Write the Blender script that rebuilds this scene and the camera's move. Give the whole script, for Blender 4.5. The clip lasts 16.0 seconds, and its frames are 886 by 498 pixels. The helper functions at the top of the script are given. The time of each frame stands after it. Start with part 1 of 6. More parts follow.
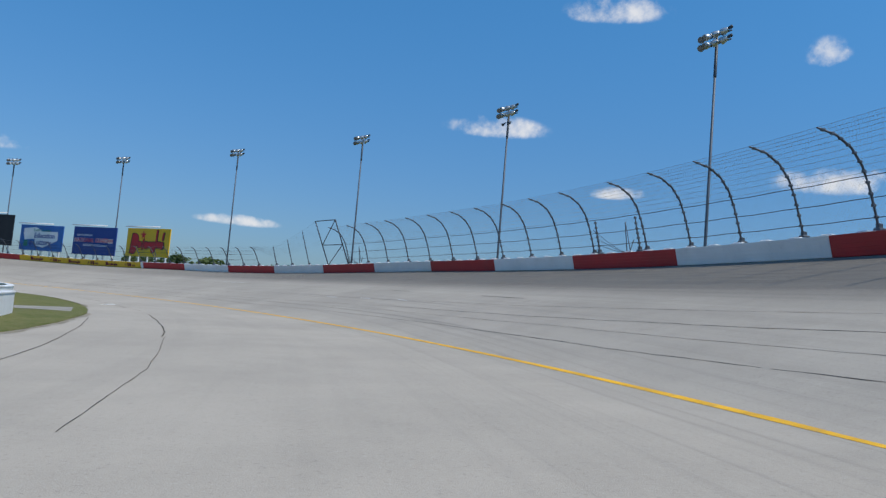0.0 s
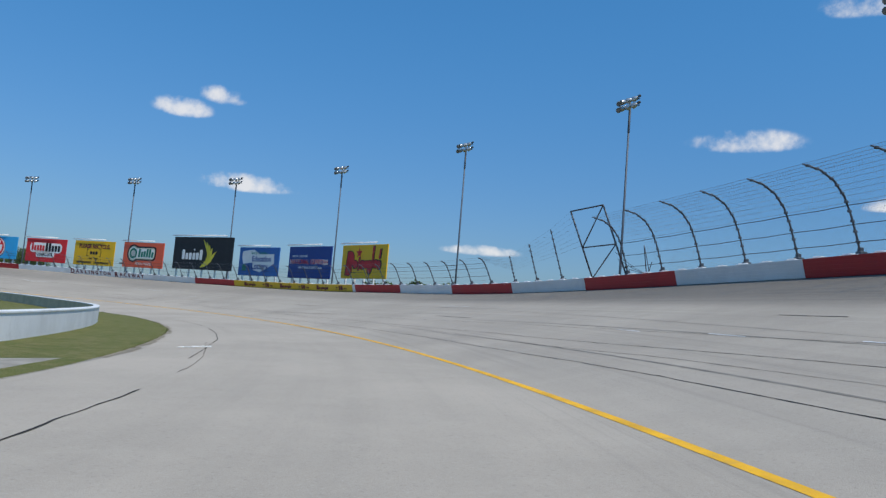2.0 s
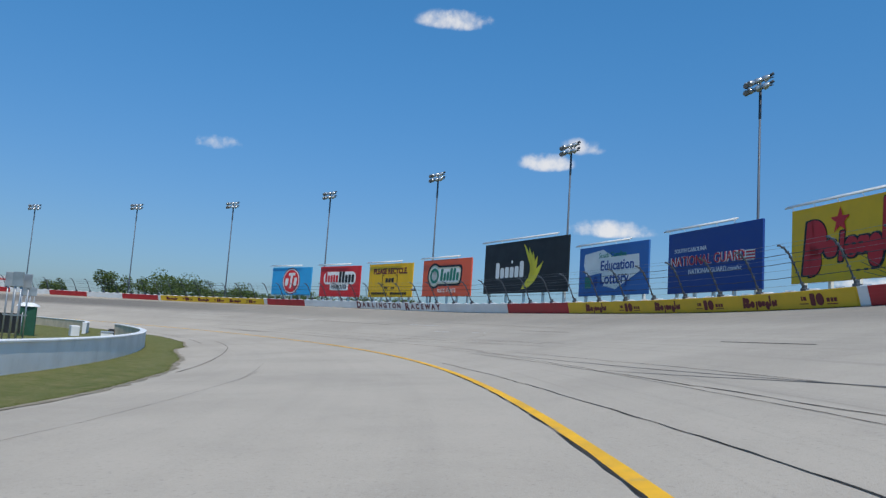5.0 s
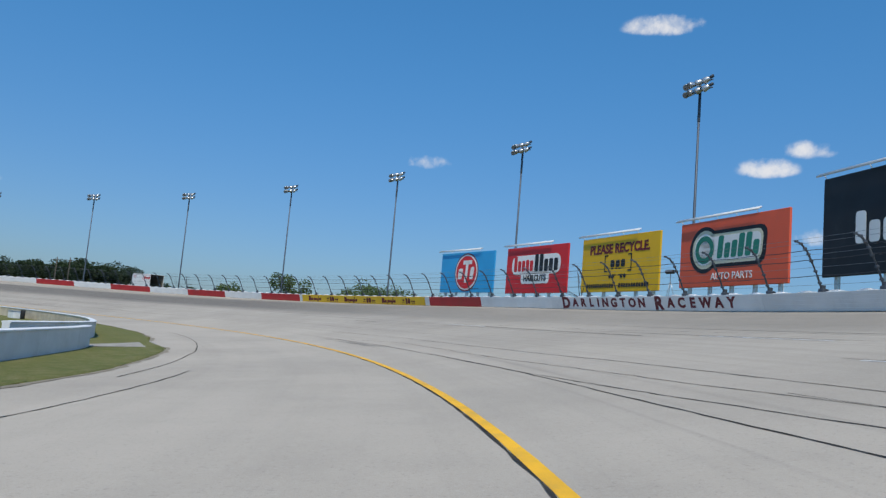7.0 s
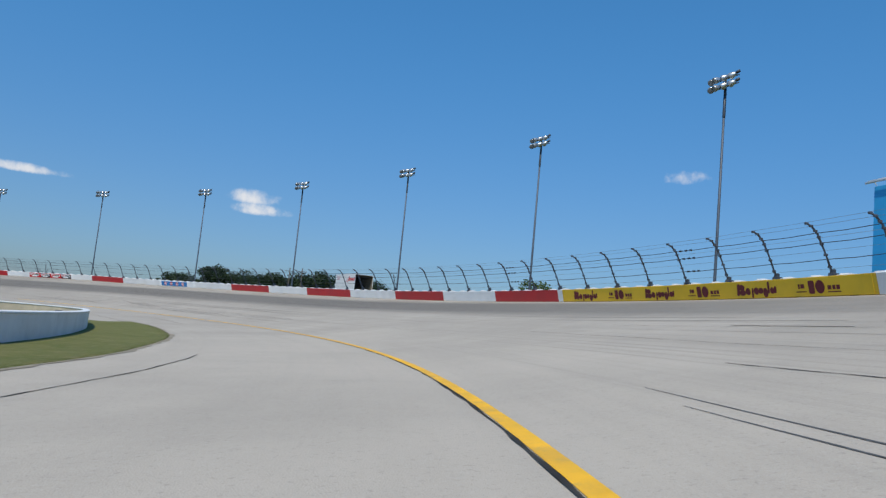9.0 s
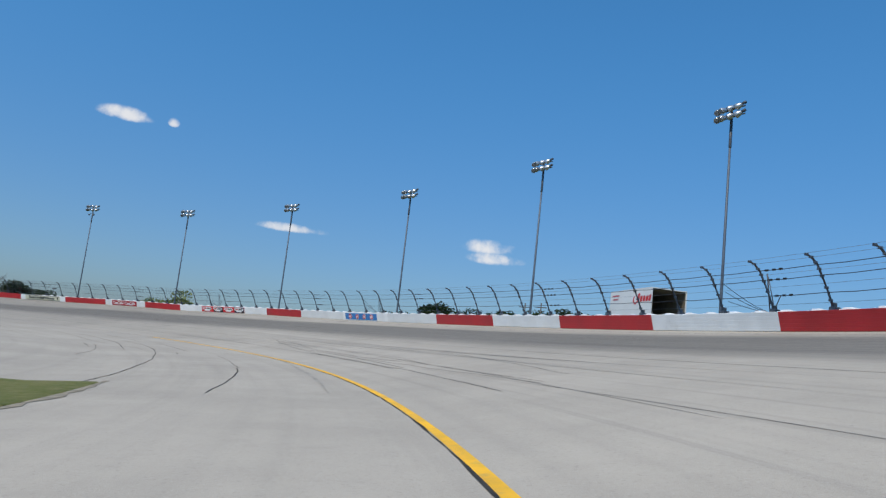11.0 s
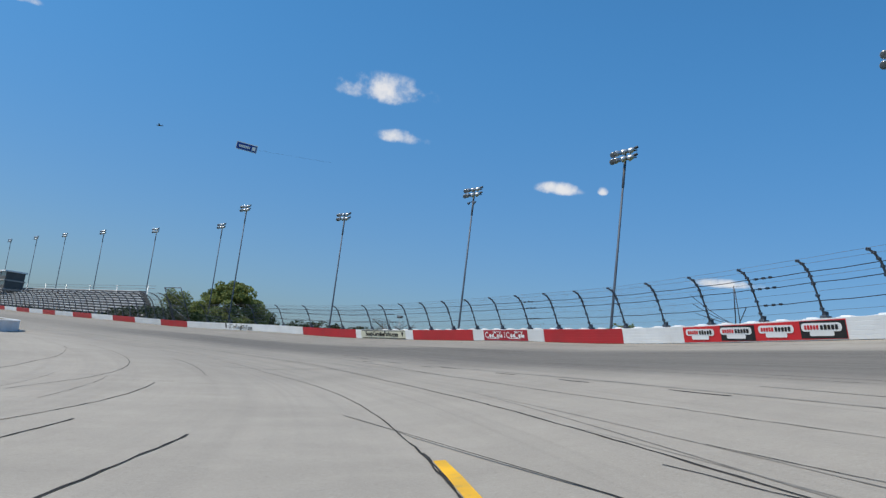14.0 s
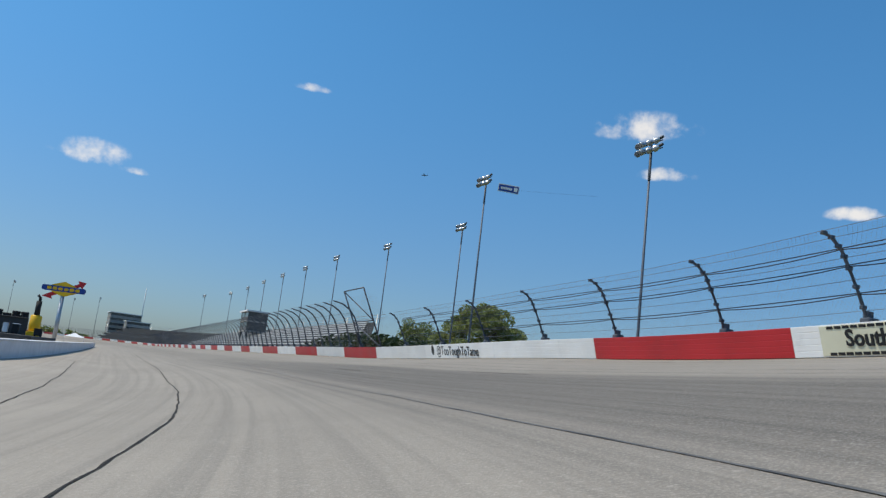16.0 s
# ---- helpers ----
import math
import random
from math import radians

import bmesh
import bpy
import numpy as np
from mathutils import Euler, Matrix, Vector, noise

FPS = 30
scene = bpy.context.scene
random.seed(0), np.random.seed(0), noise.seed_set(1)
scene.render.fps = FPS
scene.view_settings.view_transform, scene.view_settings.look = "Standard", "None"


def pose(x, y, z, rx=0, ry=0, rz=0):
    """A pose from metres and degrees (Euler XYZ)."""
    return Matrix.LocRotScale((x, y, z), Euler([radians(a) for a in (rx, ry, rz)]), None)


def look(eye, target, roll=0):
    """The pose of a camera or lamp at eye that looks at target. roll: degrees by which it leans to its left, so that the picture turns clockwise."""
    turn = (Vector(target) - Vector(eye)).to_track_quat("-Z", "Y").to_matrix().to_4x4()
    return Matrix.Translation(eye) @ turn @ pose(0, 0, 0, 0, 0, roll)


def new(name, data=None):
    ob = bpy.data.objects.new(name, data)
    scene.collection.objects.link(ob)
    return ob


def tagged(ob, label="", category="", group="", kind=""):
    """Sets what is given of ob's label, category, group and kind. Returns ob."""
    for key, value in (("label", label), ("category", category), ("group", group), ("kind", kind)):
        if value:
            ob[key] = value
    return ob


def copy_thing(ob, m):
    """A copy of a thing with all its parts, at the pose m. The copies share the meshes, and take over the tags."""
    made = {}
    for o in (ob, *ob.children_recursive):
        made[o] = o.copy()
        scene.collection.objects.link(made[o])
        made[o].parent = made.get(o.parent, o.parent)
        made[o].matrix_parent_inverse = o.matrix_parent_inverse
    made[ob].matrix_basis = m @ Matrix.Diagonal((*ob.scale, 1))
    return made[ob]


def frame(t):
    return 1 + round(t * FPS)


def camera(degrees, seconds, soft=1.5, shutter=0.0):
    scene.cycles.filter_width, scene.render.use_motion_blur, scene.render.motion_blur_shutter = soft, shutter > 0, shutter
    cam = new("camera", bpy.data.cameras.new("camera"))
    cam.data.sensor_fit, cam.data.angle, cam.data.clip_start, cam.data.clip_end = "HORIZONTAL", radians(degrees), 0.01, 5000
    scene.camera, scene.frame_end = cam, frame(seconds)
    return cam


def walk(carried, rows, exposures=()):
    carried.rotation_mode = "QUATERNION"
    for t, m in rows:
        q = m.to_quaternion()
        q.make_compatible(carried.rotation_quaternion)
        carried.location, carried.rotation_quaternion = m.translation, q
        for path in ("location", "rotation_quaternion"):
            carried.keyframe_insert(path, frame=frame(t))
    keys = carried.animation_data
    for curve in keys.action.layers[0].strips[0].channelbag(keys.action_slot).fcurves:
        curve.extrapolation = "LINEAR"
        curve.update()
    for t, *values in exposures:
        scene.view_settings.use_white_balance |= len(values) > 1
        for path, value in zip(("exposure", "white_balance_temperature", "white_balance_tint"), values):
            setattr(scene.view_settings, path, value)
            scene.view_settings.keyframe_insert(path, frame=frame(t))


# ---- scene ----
# ---- camera and its drive along the apron
cam = camera(60.6, 16.0, soft=1.35)
PATH = [
    (0, (-18.421, 16.035, 1.121), (-18.801, 17.992, 1.283), 4.9),
    (0.5, (-20.21, 21.932, 1.291), (-20.744, 23.851, 1.472), 4.5),
    (1, (-22.483, 28.197, 1.423), (-23.201, 30.056, 1.596), 4.6),
    (1.5, (-25.439, 34.661, 1.391), (-26.295, 36.46, 1.57), 4.4),
    (2, (-28.881, 41.366, 1.33), (-29.853, 43.105, 1.511), 4.7),
    (2.5, (-32.96, 48.13, 1.211), (-34.068, 49.787, 1.373), 4.1),
    (3, (-37.601, 54.532, 1.142), (-38.838, 56.097, 1.293), 3.7),
    (3.5, (-43.106, 61.435, 1.116), (-44.454, 62.904, 1.274), 2.8),
    (4, (-49.119, 68.31, 0.98), (-50.611, 69.625, 1.198), 3.2),
    (4.5, (-55.695, 74.359, 1.045), (-57.276, 75.563, 1.267), 3.5),
    (5, (-62.826, 80.018, 1.11), (-64.486, 81.11, 1.337), 3.8),
    (5.5, (-70.489, 85.21, 1.175), (-72.22, 86.185, 1.407), 4.1),
    (6, (-78.66, 89.856, 1.239), (-80.453, 90.711, 1.476), 4.5),
    (6.5, (-87.314, 93.88, 1.304), (-89.161, 94.607, 1.546), 4.8),
    (7, (-96.38, 97.457, 1.187), (-98.273, 98.06, 1.411), 4.9),
    (7.5, (-105.946, 100.217, 1.206), (-107.882, 100.651, 1.461), 5.1),
    (8, (-115.9, 101.914, 1.093), (-117.865, 102.178, 1.36), 5.8),
    (8.5, (-126.278, 102.655, 1.006), (-128.258, 102.75, 1.272), 5.8),
    (9, (-137.089, 102.694, 0.8), (-139.076, 102.639, 1.022), 5.5),
    (9.5, (-147.359, 101.775, 0.886), (-149.334, 101.569, 1.123), 5.8),
    (10, (-157.645, 99.912, 0.971), (-159.596, 99.555, 1.223), 6.0),
    (10.5, (-167.885, 97.095, 1.056), (-169.801, 96.587, 1.323), 6.2),
    (11, (-178.019, 93.314, 1.141), (-179.886, 92.656, 1.424), 6.4),
    (11.5, (-187.987, 88.56, 1.226), (-189.79, 87.749, 1.524), 6.7),
    (12, (-199.265, 81.852, 1.127), (-200.976, 80.86, 1.425), 6.9),
    (12.5, (-208.976, 75.332, 1.043), (-210.584, 74.179, 1.338), 7.6),
    (13, (-217.636, 67.773, 1.028), (-219.127, 66.474, 1.327), 7.7),
    (13.5, (-225.844, 59.12, 1.178), (-227.198, 57.673, 1.449), 6.6),
    (14, (-233.12, 50.526, 1.201), (-234.338, 48.97, 1.51), 6.9),
    (14.5, (-239.917, 40.491, 1.138), (-241.011, 38.844, 1.435), 6.2),
    (15, (-246.279, 29.792, 1.115), (-247.215, 28.047, 1.395), 5.9),
    (15.5, (-252.35, 17.72, 1.32), (-253.123, 15.896, 1.604), 6.4),
    (16, (-256.6, 5.95, 1.32), (-257.193, 4.071, 1.666), 6.8),
]
walk(cam, [(t, look(eye, target, roll)) for t, eye, target, roll in PATH], exposures=[(0.0, -0.05, 6540, 10), (6.5, -0.04, 6620, 10), (12.5, 0.0, 6650, 10), (14.0, 0.03, 6800, 10), (16.0, 0.08, 7100, 10)])

# ---- daylight
SUN_AZ, SUN_EL = radians(-15.0), radians(58.5)
sun_dir = Vector((math.cos(SUN_AZ) * math.cos(SUN_EL), math.sin(SUN_AZ) * math.cos(SUN_EL), math.sin(SUN_EL)))
sun = new("sun", bpy.data.lights.new("sun", "SUN"))
sun.data.energy, sun.data.angle, sun.data.color = 3.5, radians(0.55), (1.0, 0.93, 0.82)
sun.matrix_world = Matrix.Translation((-150, 0, 120)) @ sun_dir.to_track_quat("Z", "Y").to_matrix().to_4x4()


class Nodes:
    """Short ways to add nodes to a tree."""

    def __init__(self, tree):
        self.tree = tree
        tree.nodes.clear()

    def add(self, kind, values=None, operation="", clamp=False):
        node = self.tree.nodes.new(kind)
        if operation:
            node.operation = operation
        if clamp:
            node.use_clamp = True
        for key, value in (values or {}).items():
            if isinstance(value, bpy.types.NodeSocket):
                self.tree.links.new(value, node.inputs[key])
            else:
                node.inputs[key].default_value = value
        return node

    def math(self, op, a, b=0.0, c=0.0, clamp=False):
        return self.add("ShaderNodeMath", {0: a, 1: b, 2: c}, op, clamp).outputs[0]

    def mix(self, f, a, b, blend="MIX"):
        node = self.tree.nodes.new("ShaderNodeMix")
        node.data_type, node.blend_type = "RGBA", blend
        for key, value in ((0, f), (6, a), (7, b)):
            if isinstance(value, bpy.types.NodeSocket):
                self.tree.links.new(value, node.inputs[key])
            else:
                node.inputs[key].default_value = value
        return node.outputs[2]

    def noise(self, vector, scale, detail=4.0, rough=0.55):
        return self.add("ShaderNodeTexNoise", {"Vector": vector, "Scale": scale, "Detail": detail, "Roughness": rough}).outputs[0]

    def span(self, value, a, b, lo=0.0, hi=1.0):
        node = self.add("ShaderNodeMapRange", {0: value, 1: a, 2: b, 3: lo, 4: hi})
        node.interpolation_type = "SMOOTHSTEP"
        return node.outputs[0]


# clouds: azimuth, elevation, half width, half height in degrees
CLOUDS = [(97.6, 13.9, 3.8, 1.0), (89.2, 22.5, 3.6, 1.2), (74.5, 19.2, 1.4, 1.2), (73.6, 10.7, 4.1, 1.2), (88.3, 9.6, 2.3, 0.6),
          (139.2, 13.3, 2.0, 0.9), (136.3, 14.5, 1.9, 0.8), (134.3, 8.5, 3.8, 0.8), (164.3, 12.7, 2.3, 0.7), (146.7, 23.2, 2.9, 0.9),
          (-164.1, 8.5, 2.2, 0.7), (-136.4, 14.2, 1.8, 0.6), (-139.7, 14.3, 0.4, 0.4), (-164.5, 7.7, 2.2, 0.6), (-121.9, 19.9, 3.8, 1.3),
          (-123.9, 16.7, 2.0, 0.7), (-148.8, 8.2, 3.0, 0.4), (-81.5, 12.6, 2.6, 1.1), (-84.5, 12.0, 1.4, 0.35), (-95.9, 20.3, 1.4, 0.4), (116.3, 5.2, 3.0, 0.5)]
world = bpy.data.worlds.new("daylight")
scene.world = world
world.use_nodes = True
wn = Nodes(world.node_tree)
sky = wn.add("ShaderNodeTexSky")
sky.sky_type, sky.sun_disc, sky.sun_elevation, sky.sun_rotation = "NISHITA", False, SUN_EL, math.pi / 2 - SUN_AZ
sky.altitude, sky.air_density, sky.dust_density, sky.ozone_density = 50.0, 1.0, 0.9, 2.5
ray = wn.add("ShaderNodeTexCoord").outputs["Generated"]
puff = wn.noise(ray, 25.0, 6.0, 0.58)
wisp = wn.noise(ray, 90.0, 5.0, 0.6)
cover = None
for az, el, wide, high in CLOUDS:
    a, e = radians(az), radians(el)
    to = Vector((math.cos(a) * math.cos(e), math.sin(a) * math.cos(e), math.sin(e)))
    right = Vector((math.sin(a), -math.cos(a), 0.0))
    up = right.cross(to)
    dots = [wn.add("ShaderNodeVectorMath", {0: ray, 1: v}, "DOT_PRODUCT").outputs["Value"] for v in (right, up, to)]
    u = wn.math("MULTIPLY", dots[0], 1 / math.tan(radians(wide)))
    v = wn.math("MULTIPLY", dots[1], 1 / math.tan(radians(high)))
    v = wn.math("MULTIPLY", v, wn.span(v, -0.6, 0.3, 1.55, 0.95))
    d2 = wn.math("MULTIPLY_ADD", u, u, wn.math("MULTIPLY", v, v))
    front = wn.math("GREATER_THAN", dots[2], 0.5)
    inside = wn.math("SUBTRACT", wn.math("SUBTRACT", 1.0, d2), wn.math("MULTIPLY", wn.math("SUBTRACT", 1.0, front), 1000.0))
    cover = inside if cover is None else wn.math("MAXIMUM", cover, inside)
ragged = wn.math("ADD", cover, wn.math("MULTIPLY", wn.math("SUBTRACT", puff, 0.525), 4.5))
ragged = wn.math("ADD", ragged, wn.math("MULTIPLY", wn.math("SUBTRACT", wisp, 0.5), 0.7))
mask = wn.math("MULTIPLY", wn.span(ragged, -0.25, 1.5), wn.span(cover, -0.35, 0.3))
mask = wn.math("MULTIPLY", mask, 0.86)
height = wn.add("ShaderNodeSeparateXYZ", {0: ray}).outputs[2]
haze_to_blue = wn.mix(wn.span(height, -0.05, 0.5), (0.475, 0.61, 0.83, 1), (0.41, 1.03, 1.37, 1))
sky_colour = wn.mix(1.0, sky.outputs[0], haze_to_blue, "MULTIPLY")
colour = wn.mix(mask, sky_colour, (7.4, 7.4, 7.5, 1))
back = wn.add("ShaderNodeBackground", {"Color": colour, "Strength": 0.116})
wn.tree.links.new(back.outputs[0], wn.add("ShaderNodeOutputWorld").inputs[0])


# ---- materials
MATS = {}


def paint(name, colour, rough=0.6, metal=0.0, grain=0.12, size=1.2, fine=40.0, bump=0.0, dirt=0.0, dirt_colour=(0.09, 0.08, 0.07), spec=0.4, coords="Object"):
    """A surface with patches of the given size, fine grain, dirt streaks and relief."""
    if name in MATS:
        return MATS[name]
    m = bpy.data.materials.new(name)
    m.use_nodes = True
    g = Nodes(m.node_tree)
    where = g.add("ShaderNodeTexCoord").outputs[coords]
    big, small = g.noise(where, 1.0 / size, 5.0), g.noise(where, fine, 3.0)
    base = tuple(colour) + (1,)
    dark = tuple(c * (1 - grain * 1.6) for c in colour) + (1,)
    lite = tuple(min(c * (1 + grain * 1.2), 1) for c in colour) + (1,)
    col = g.mix(g.span(big, 0.3, 0.7), dark, lite)
    col = g.mix(g.math("MULTIPLY", g.span(small, 0.35, 0.7), 0.35), col, base)
    if dirt:
        spots = g.math("MULTIPLY", g.span(g.noise(where, 2.3 / size, 8.0, 0.7), 0.52, 0.78), dirt)
        col = g.mix(spots, col, tuple(dirt_colour) + (1,))
    rand = g.add("ShaderNodeObjectInfo").outputs["Random"]
    col = g.mix(1.0, col, g.add("ShaderNodeCombineColor", {0: g.span(rand, 0, 1, 0.93, 1.05), 1: g.span(rand, 0, 1, 0.93, 1.05), 2: g.span(rand, 0, 1, 0.93, 1.05)}).outputs[0], "MULTIPLY")
    b = g.add("ShaderNodeBsdfPrincipled", {"Base Color": col, "Roughness": g.span(big, 0.2, 0.8, max(rough - 0.08, 0.02), min(rough + 0.1, 1)), "Metallic": metal, "Specular IOR Level": spec})
    if bump:
        g.tree.links.new(g.add("ShaderNodeBump", {"Height": small, "Strength": bump, "Distance": 0.02}).outputs[0], b.inputs["Normal"])
    g.tree.links.new(b.outputs[0], g.add("ShaderNodeOutputMaterial").inputs[0])
    MATS[name] = m
    return m


def asphalt():
    """Sun-bleached asphalt; UV is metres along the wall and metres inside it, so streaks, lanes of rubber and patches follow the lap."""
    m = bpy.data.materials.new("bleached_asphalt")
    m.use_nodes = True
    g = Nodes(m.node_tree)
    uv_node = g.add("ShaderNodeUVMap")
    uv_node.uv_map = "lap"
    uv = uv_node.outputs[0]
    xyz = g.add("ShaderNodeTexCoord").outputs["Object"]
    parts = g.add("ShaderNodeSeparateXYZ", {0: uv})
    along, across = parts.outputs[0], parts.outputs[1]
    streak_at = g.add("ShaderNodeCombineXYZ", {0: g.math("MULTIPLY", along, 0.012), 1: g.math("MULTIPLY", across, 1.0), 2: 0.0}).outputs[0]
    streak = g.noise(streak_at, 1.1, 6.0, 0.65)
    fine_streak = g.noise(g.add("ShaderNodeCombineXYZ", {0: g.math("MULTIPLY", along, 0.03), 1: g.math("MULTIPLY", across, 4.0), 2: 3.0}).outputs[0], 1.0, 4.0, 0.6)
    patch = g.noise(xyz, 0.12, 5.0, 0.6)
    grit = g.noise(xyz, 55.0, 2.0, 0.6)
    stones = g.add("ShaderNodeTexVoronoi", {"Vector": xyz, "Scale": 70.0}).outputs[0]
    col = g.mix(g.span(patch, 0.3, 0.72), (0.342, 0.302, 0.254, 1), (0.415, 0.367, 0.309, 1))
    col = g.mix(g.math("MULTIPLY", g.span(streak, 0.42, 0.72), 0.5), col, (0.290, 0.258, 0.219, 1))
    mottle = g.noise(xyz, 0.8, 6.0, 0.7)
    col = g.mix(g.math("MULTIPLY", g.span(mottle, 0.5, 0.72), 0.3), col, (0.264, 0.234, 0.198, 1))
    col = g.mix(g.math("MULTIPLY", g.span(mottle, 0.5, 0.3), 0.2), col, (0.496, 0.440, 0.370, 1))
    # the apron, hardly driven on, has bleached paler
    bleached = g.math("MULTIPLY", g.math("MULTIPLY", g.span(across, 9.0, 17.0), g.span(along, 260.0, 190.0)), g.span(patch, 0.3, 0.7, 0.2, 0.48))
    col = g.mix(bleached, col, (0.49, 0.425, 0.352, 1))
    # finer streaks on the banking only
    banked = g.span(across, 18.5, 15.5)
    col = g.mix(g.math("MULTIPLY", g.math("MULTIPLY", g.span(fine_streak, 0.5, 0.78), 0.55), banked), col, (0.222, 0.200, 0.174, 1))
    # rubber laid in the groove along the wall, drifting inwards towards the exit
    def summed(start, steps):
        total = start
        for s0, s1, rise in steps:
            total = g.math("ADD", total, g.span(along, s0, s1, 0.0, rise))
        return total
    inner = summed(7.0, ((40, 100, -1.4), (60, 200, 2.4), (200, 290, 0.9), (290, 340, 2.1), (335, 375, 1.6)))
    outer = summed(-0.6, ((60, 200, 0.7), (200, 275, 1.9), (290, 340, 1.3), (340, 368, 3.2)))
    wander = g.math("MULTIPLY", g.math("SUBTRACT", streak, 0.5), 3.0)
    across_w = g.math("ADD", across, wander)
    groove = g.math("MULTIPLY", g.span(g.math("SUBTRACT", inner, across_w), -0.8, 2.2), g.span(g.math("SUBTRACT", across_w, outer), -0.5, 1.4))
    groove = g.math("MULTIPLY", groove, g.span(fine_streak, 0.25, 0.7, 1.0, 0.72))
    groove = g.math("MULTIPLY", groove, g.math("ADD", g.span(along, 55.0, 115.0, 1.0, 0.38), g.span(along, 165.0, 235.0, 0.0, 0.62)))
    groove = g.math("MULTIPLY", groove, g.span(along, 382.0, 436.0, 1.0, 0.3))
    thin = g.math("MULTIPLY", g.math("MULTIPLY", g.span(along, 285.0, 365.0), g.span(across_w, 27.0, 12.0)), g.span(fine_streak, 0.3, 0.66, 0.74, 0.34))
    col = g.mix(thin, col, (0.158, 0.145, 0.129, 1))
    col = g.mix(g.math("MULTIPLY", groove, 0.95), col, (0.093, 0.085, 0.076, 1))
    # pale aggregate, dark pits and coarse speckle
    speck = g.noise(xyz, 17.0, 3.0, 0.75)
    col = g.mix(g.math("MULTIPLY", g.span(grit, 0.45, 0.7), 0.35), col, (0.47, 0.43, 0.375, 1))
    col = g.mix(g.math("MULTIPLY", g.span(speck, 0.56, 0.72), 0.34), col, (0.16, 0.15, 0.135, 1))
    col = g.mix(g.math("MULTIPLY", g.span(speck, 0.42, 0.28), 0.3), col, (0.52, 0.48, 0.42, 1))
    col = g.mix(g.math("MULTIPLY", g.span(stones, 0.3, 0.0), 0.4), col, (0.09, 0.085, 0.08, 1))
    height = g.math("ADD", grit, g.math("MULTIPLY", stones, 0.6))
    b = g.add("ShaderNodeBsdfPrincipled", {"Base Color": col, "Roughness": 0.9, "Specular IOR Level": 0.2,
                                           "Normal": g.add("ShaderNodeBump", {"Height": height, "Strength": 0.5, "Distance": 0.008}).outputs[0]})
    g.tree.links.new(b.outputs[0], g.add("ShaderNodeOutputMaterial").inputs[0])
    return m


def turf(name, a, b_, dry):
    m = bpy.data.materials.new(name)
    m.use_nodes = True
    g = Nodes(m.node_tree)
    xyz = g.add("ShaderNodeTexCoord").outputs["Object"]
    big, mid, fine = g.noise(xyz, 0.5, 6.0, 0.6), g.noise(xyz, 1.7, 7.0, 0.75), g.noise(xyz, 16.0, 5.0, 0.7)
    col = g.mix(g.span(big, 0.3, 0.7), a + (1,), b_ + (1,))
    col = g.mix(g.math("MULTIPLY", g.span(mid, 0.44, 0.66), 0.75), col, dry + (1,))
    col = g.mix(g.math("MULTIPLY", g.span(fine, 0.38, 0.64), 0.5), col, tuple(c * 0.55 for c in a) + (1,))
    b = g.add("ShaderNodeBsdfPrincipled", {"Base Color": col, "Roughness": 0.9, "Specular IOR Level": 0.2,
                                           "Normal": g.add("ShaderNodeBump", {"Height": fine, "Strength": 0.8, "Distance": 0.06}).outputs[0]})
    g.tree.links.new(b.outputs[0], g.add("ShaderNodeOutputMaterial").inputs[0])
    return m


def leafy(name, dark, lite):
    m = bpy.data.materials.new(name)
    m.use_nodes = True
    g = Nodes(m.node_tree)
    rnd = g.add("ShaderNodeNewGeometry").outputs["Random Per Island"]
    xyz = g.add("ShaderNodeTexCoord").outputs["Object"]
    col = g.mix(rnd, dark + (1,), lite + (1,))
    col = g.mix(g.math("MULTIPLY", g.span(g.noise(xyz, 0.5, 3.0), 0.4, 0.7), 0.5), col, tuple(c * 0.6 for c in dark) + (1,))
    b = g.add("ShaderNodeBsdfPrincipled", {"Base Color": col, "Roughness": 0.65, "Specular IOR Level": 0.25})
    t = g.add("ShaderNodeBsdfTranslucent", {"Color": col})
    mixed = g.add("ShaderNodeMixShader", {0: 0.35, 1: b.outputs[0], 2: t.outputs[0]})
    g.tree.links.new(mixed.outputs[0], g.add("ShaderNodeOutputMaterial").inputs[0])
    return m


ASPHALT = asphalt()
GRASS = turf("mown_grass", (0.122, 0.14, 0.037), (0.172, 0.174, 0.056), (0.26, 0.22, 0.10))
FIELD = turf("rough_grass", (0.09, 0.115, 0.035), (0.14, 0.145, 0.055), (0.21, 0.18, 0.09))
WHITE = paint("white_wall_paint", (0.78, 0.78, 0.77), 0.45, grain=0.05, size=2.0, dirt=0.22, dirt_colour=(0.35, 0.34, 0.33))
RED = paint("red_wall_paint", (0.46, 0.022, 0.028), 0.42, grain=0.10, size=2.0, dirt=0.12, dirt_colour=(0.12, 0.03, 0.03))
YELLOW = paint("yellow_wall_paint", (0.76, 0.47, 0.024), 0.45, grain=0.07, size=2.0, dirt=0.15, dirt_colour=(0.3, 0.22, 0.06))
LINE = paint("yellow_road_paint", (0.80, 0.42, 0.012), 0.6, grain=0.12, size=0.8, dirt=0.6, dirt_colour=(0.30, 0.24, 0.14))
CONCRETE = paint("grey_concrete", (0.36, 0.35, 0.33), 0.85, grain=0.15, size=1.5, bump=0.3, dirt=0.3)
CAP = paint("white_cap_paint", (0.74, 0.74, 0.74), 0.5, grain=0.08, size=0.6, dirt=0.3, dirt_colour=(0.3, 0.3, 0.3))
STEEL = paint("dark_fence_steel", (0.085, 0.097, 0.115), 0.5, metal=0.4, grain=0.2, size=0.5)
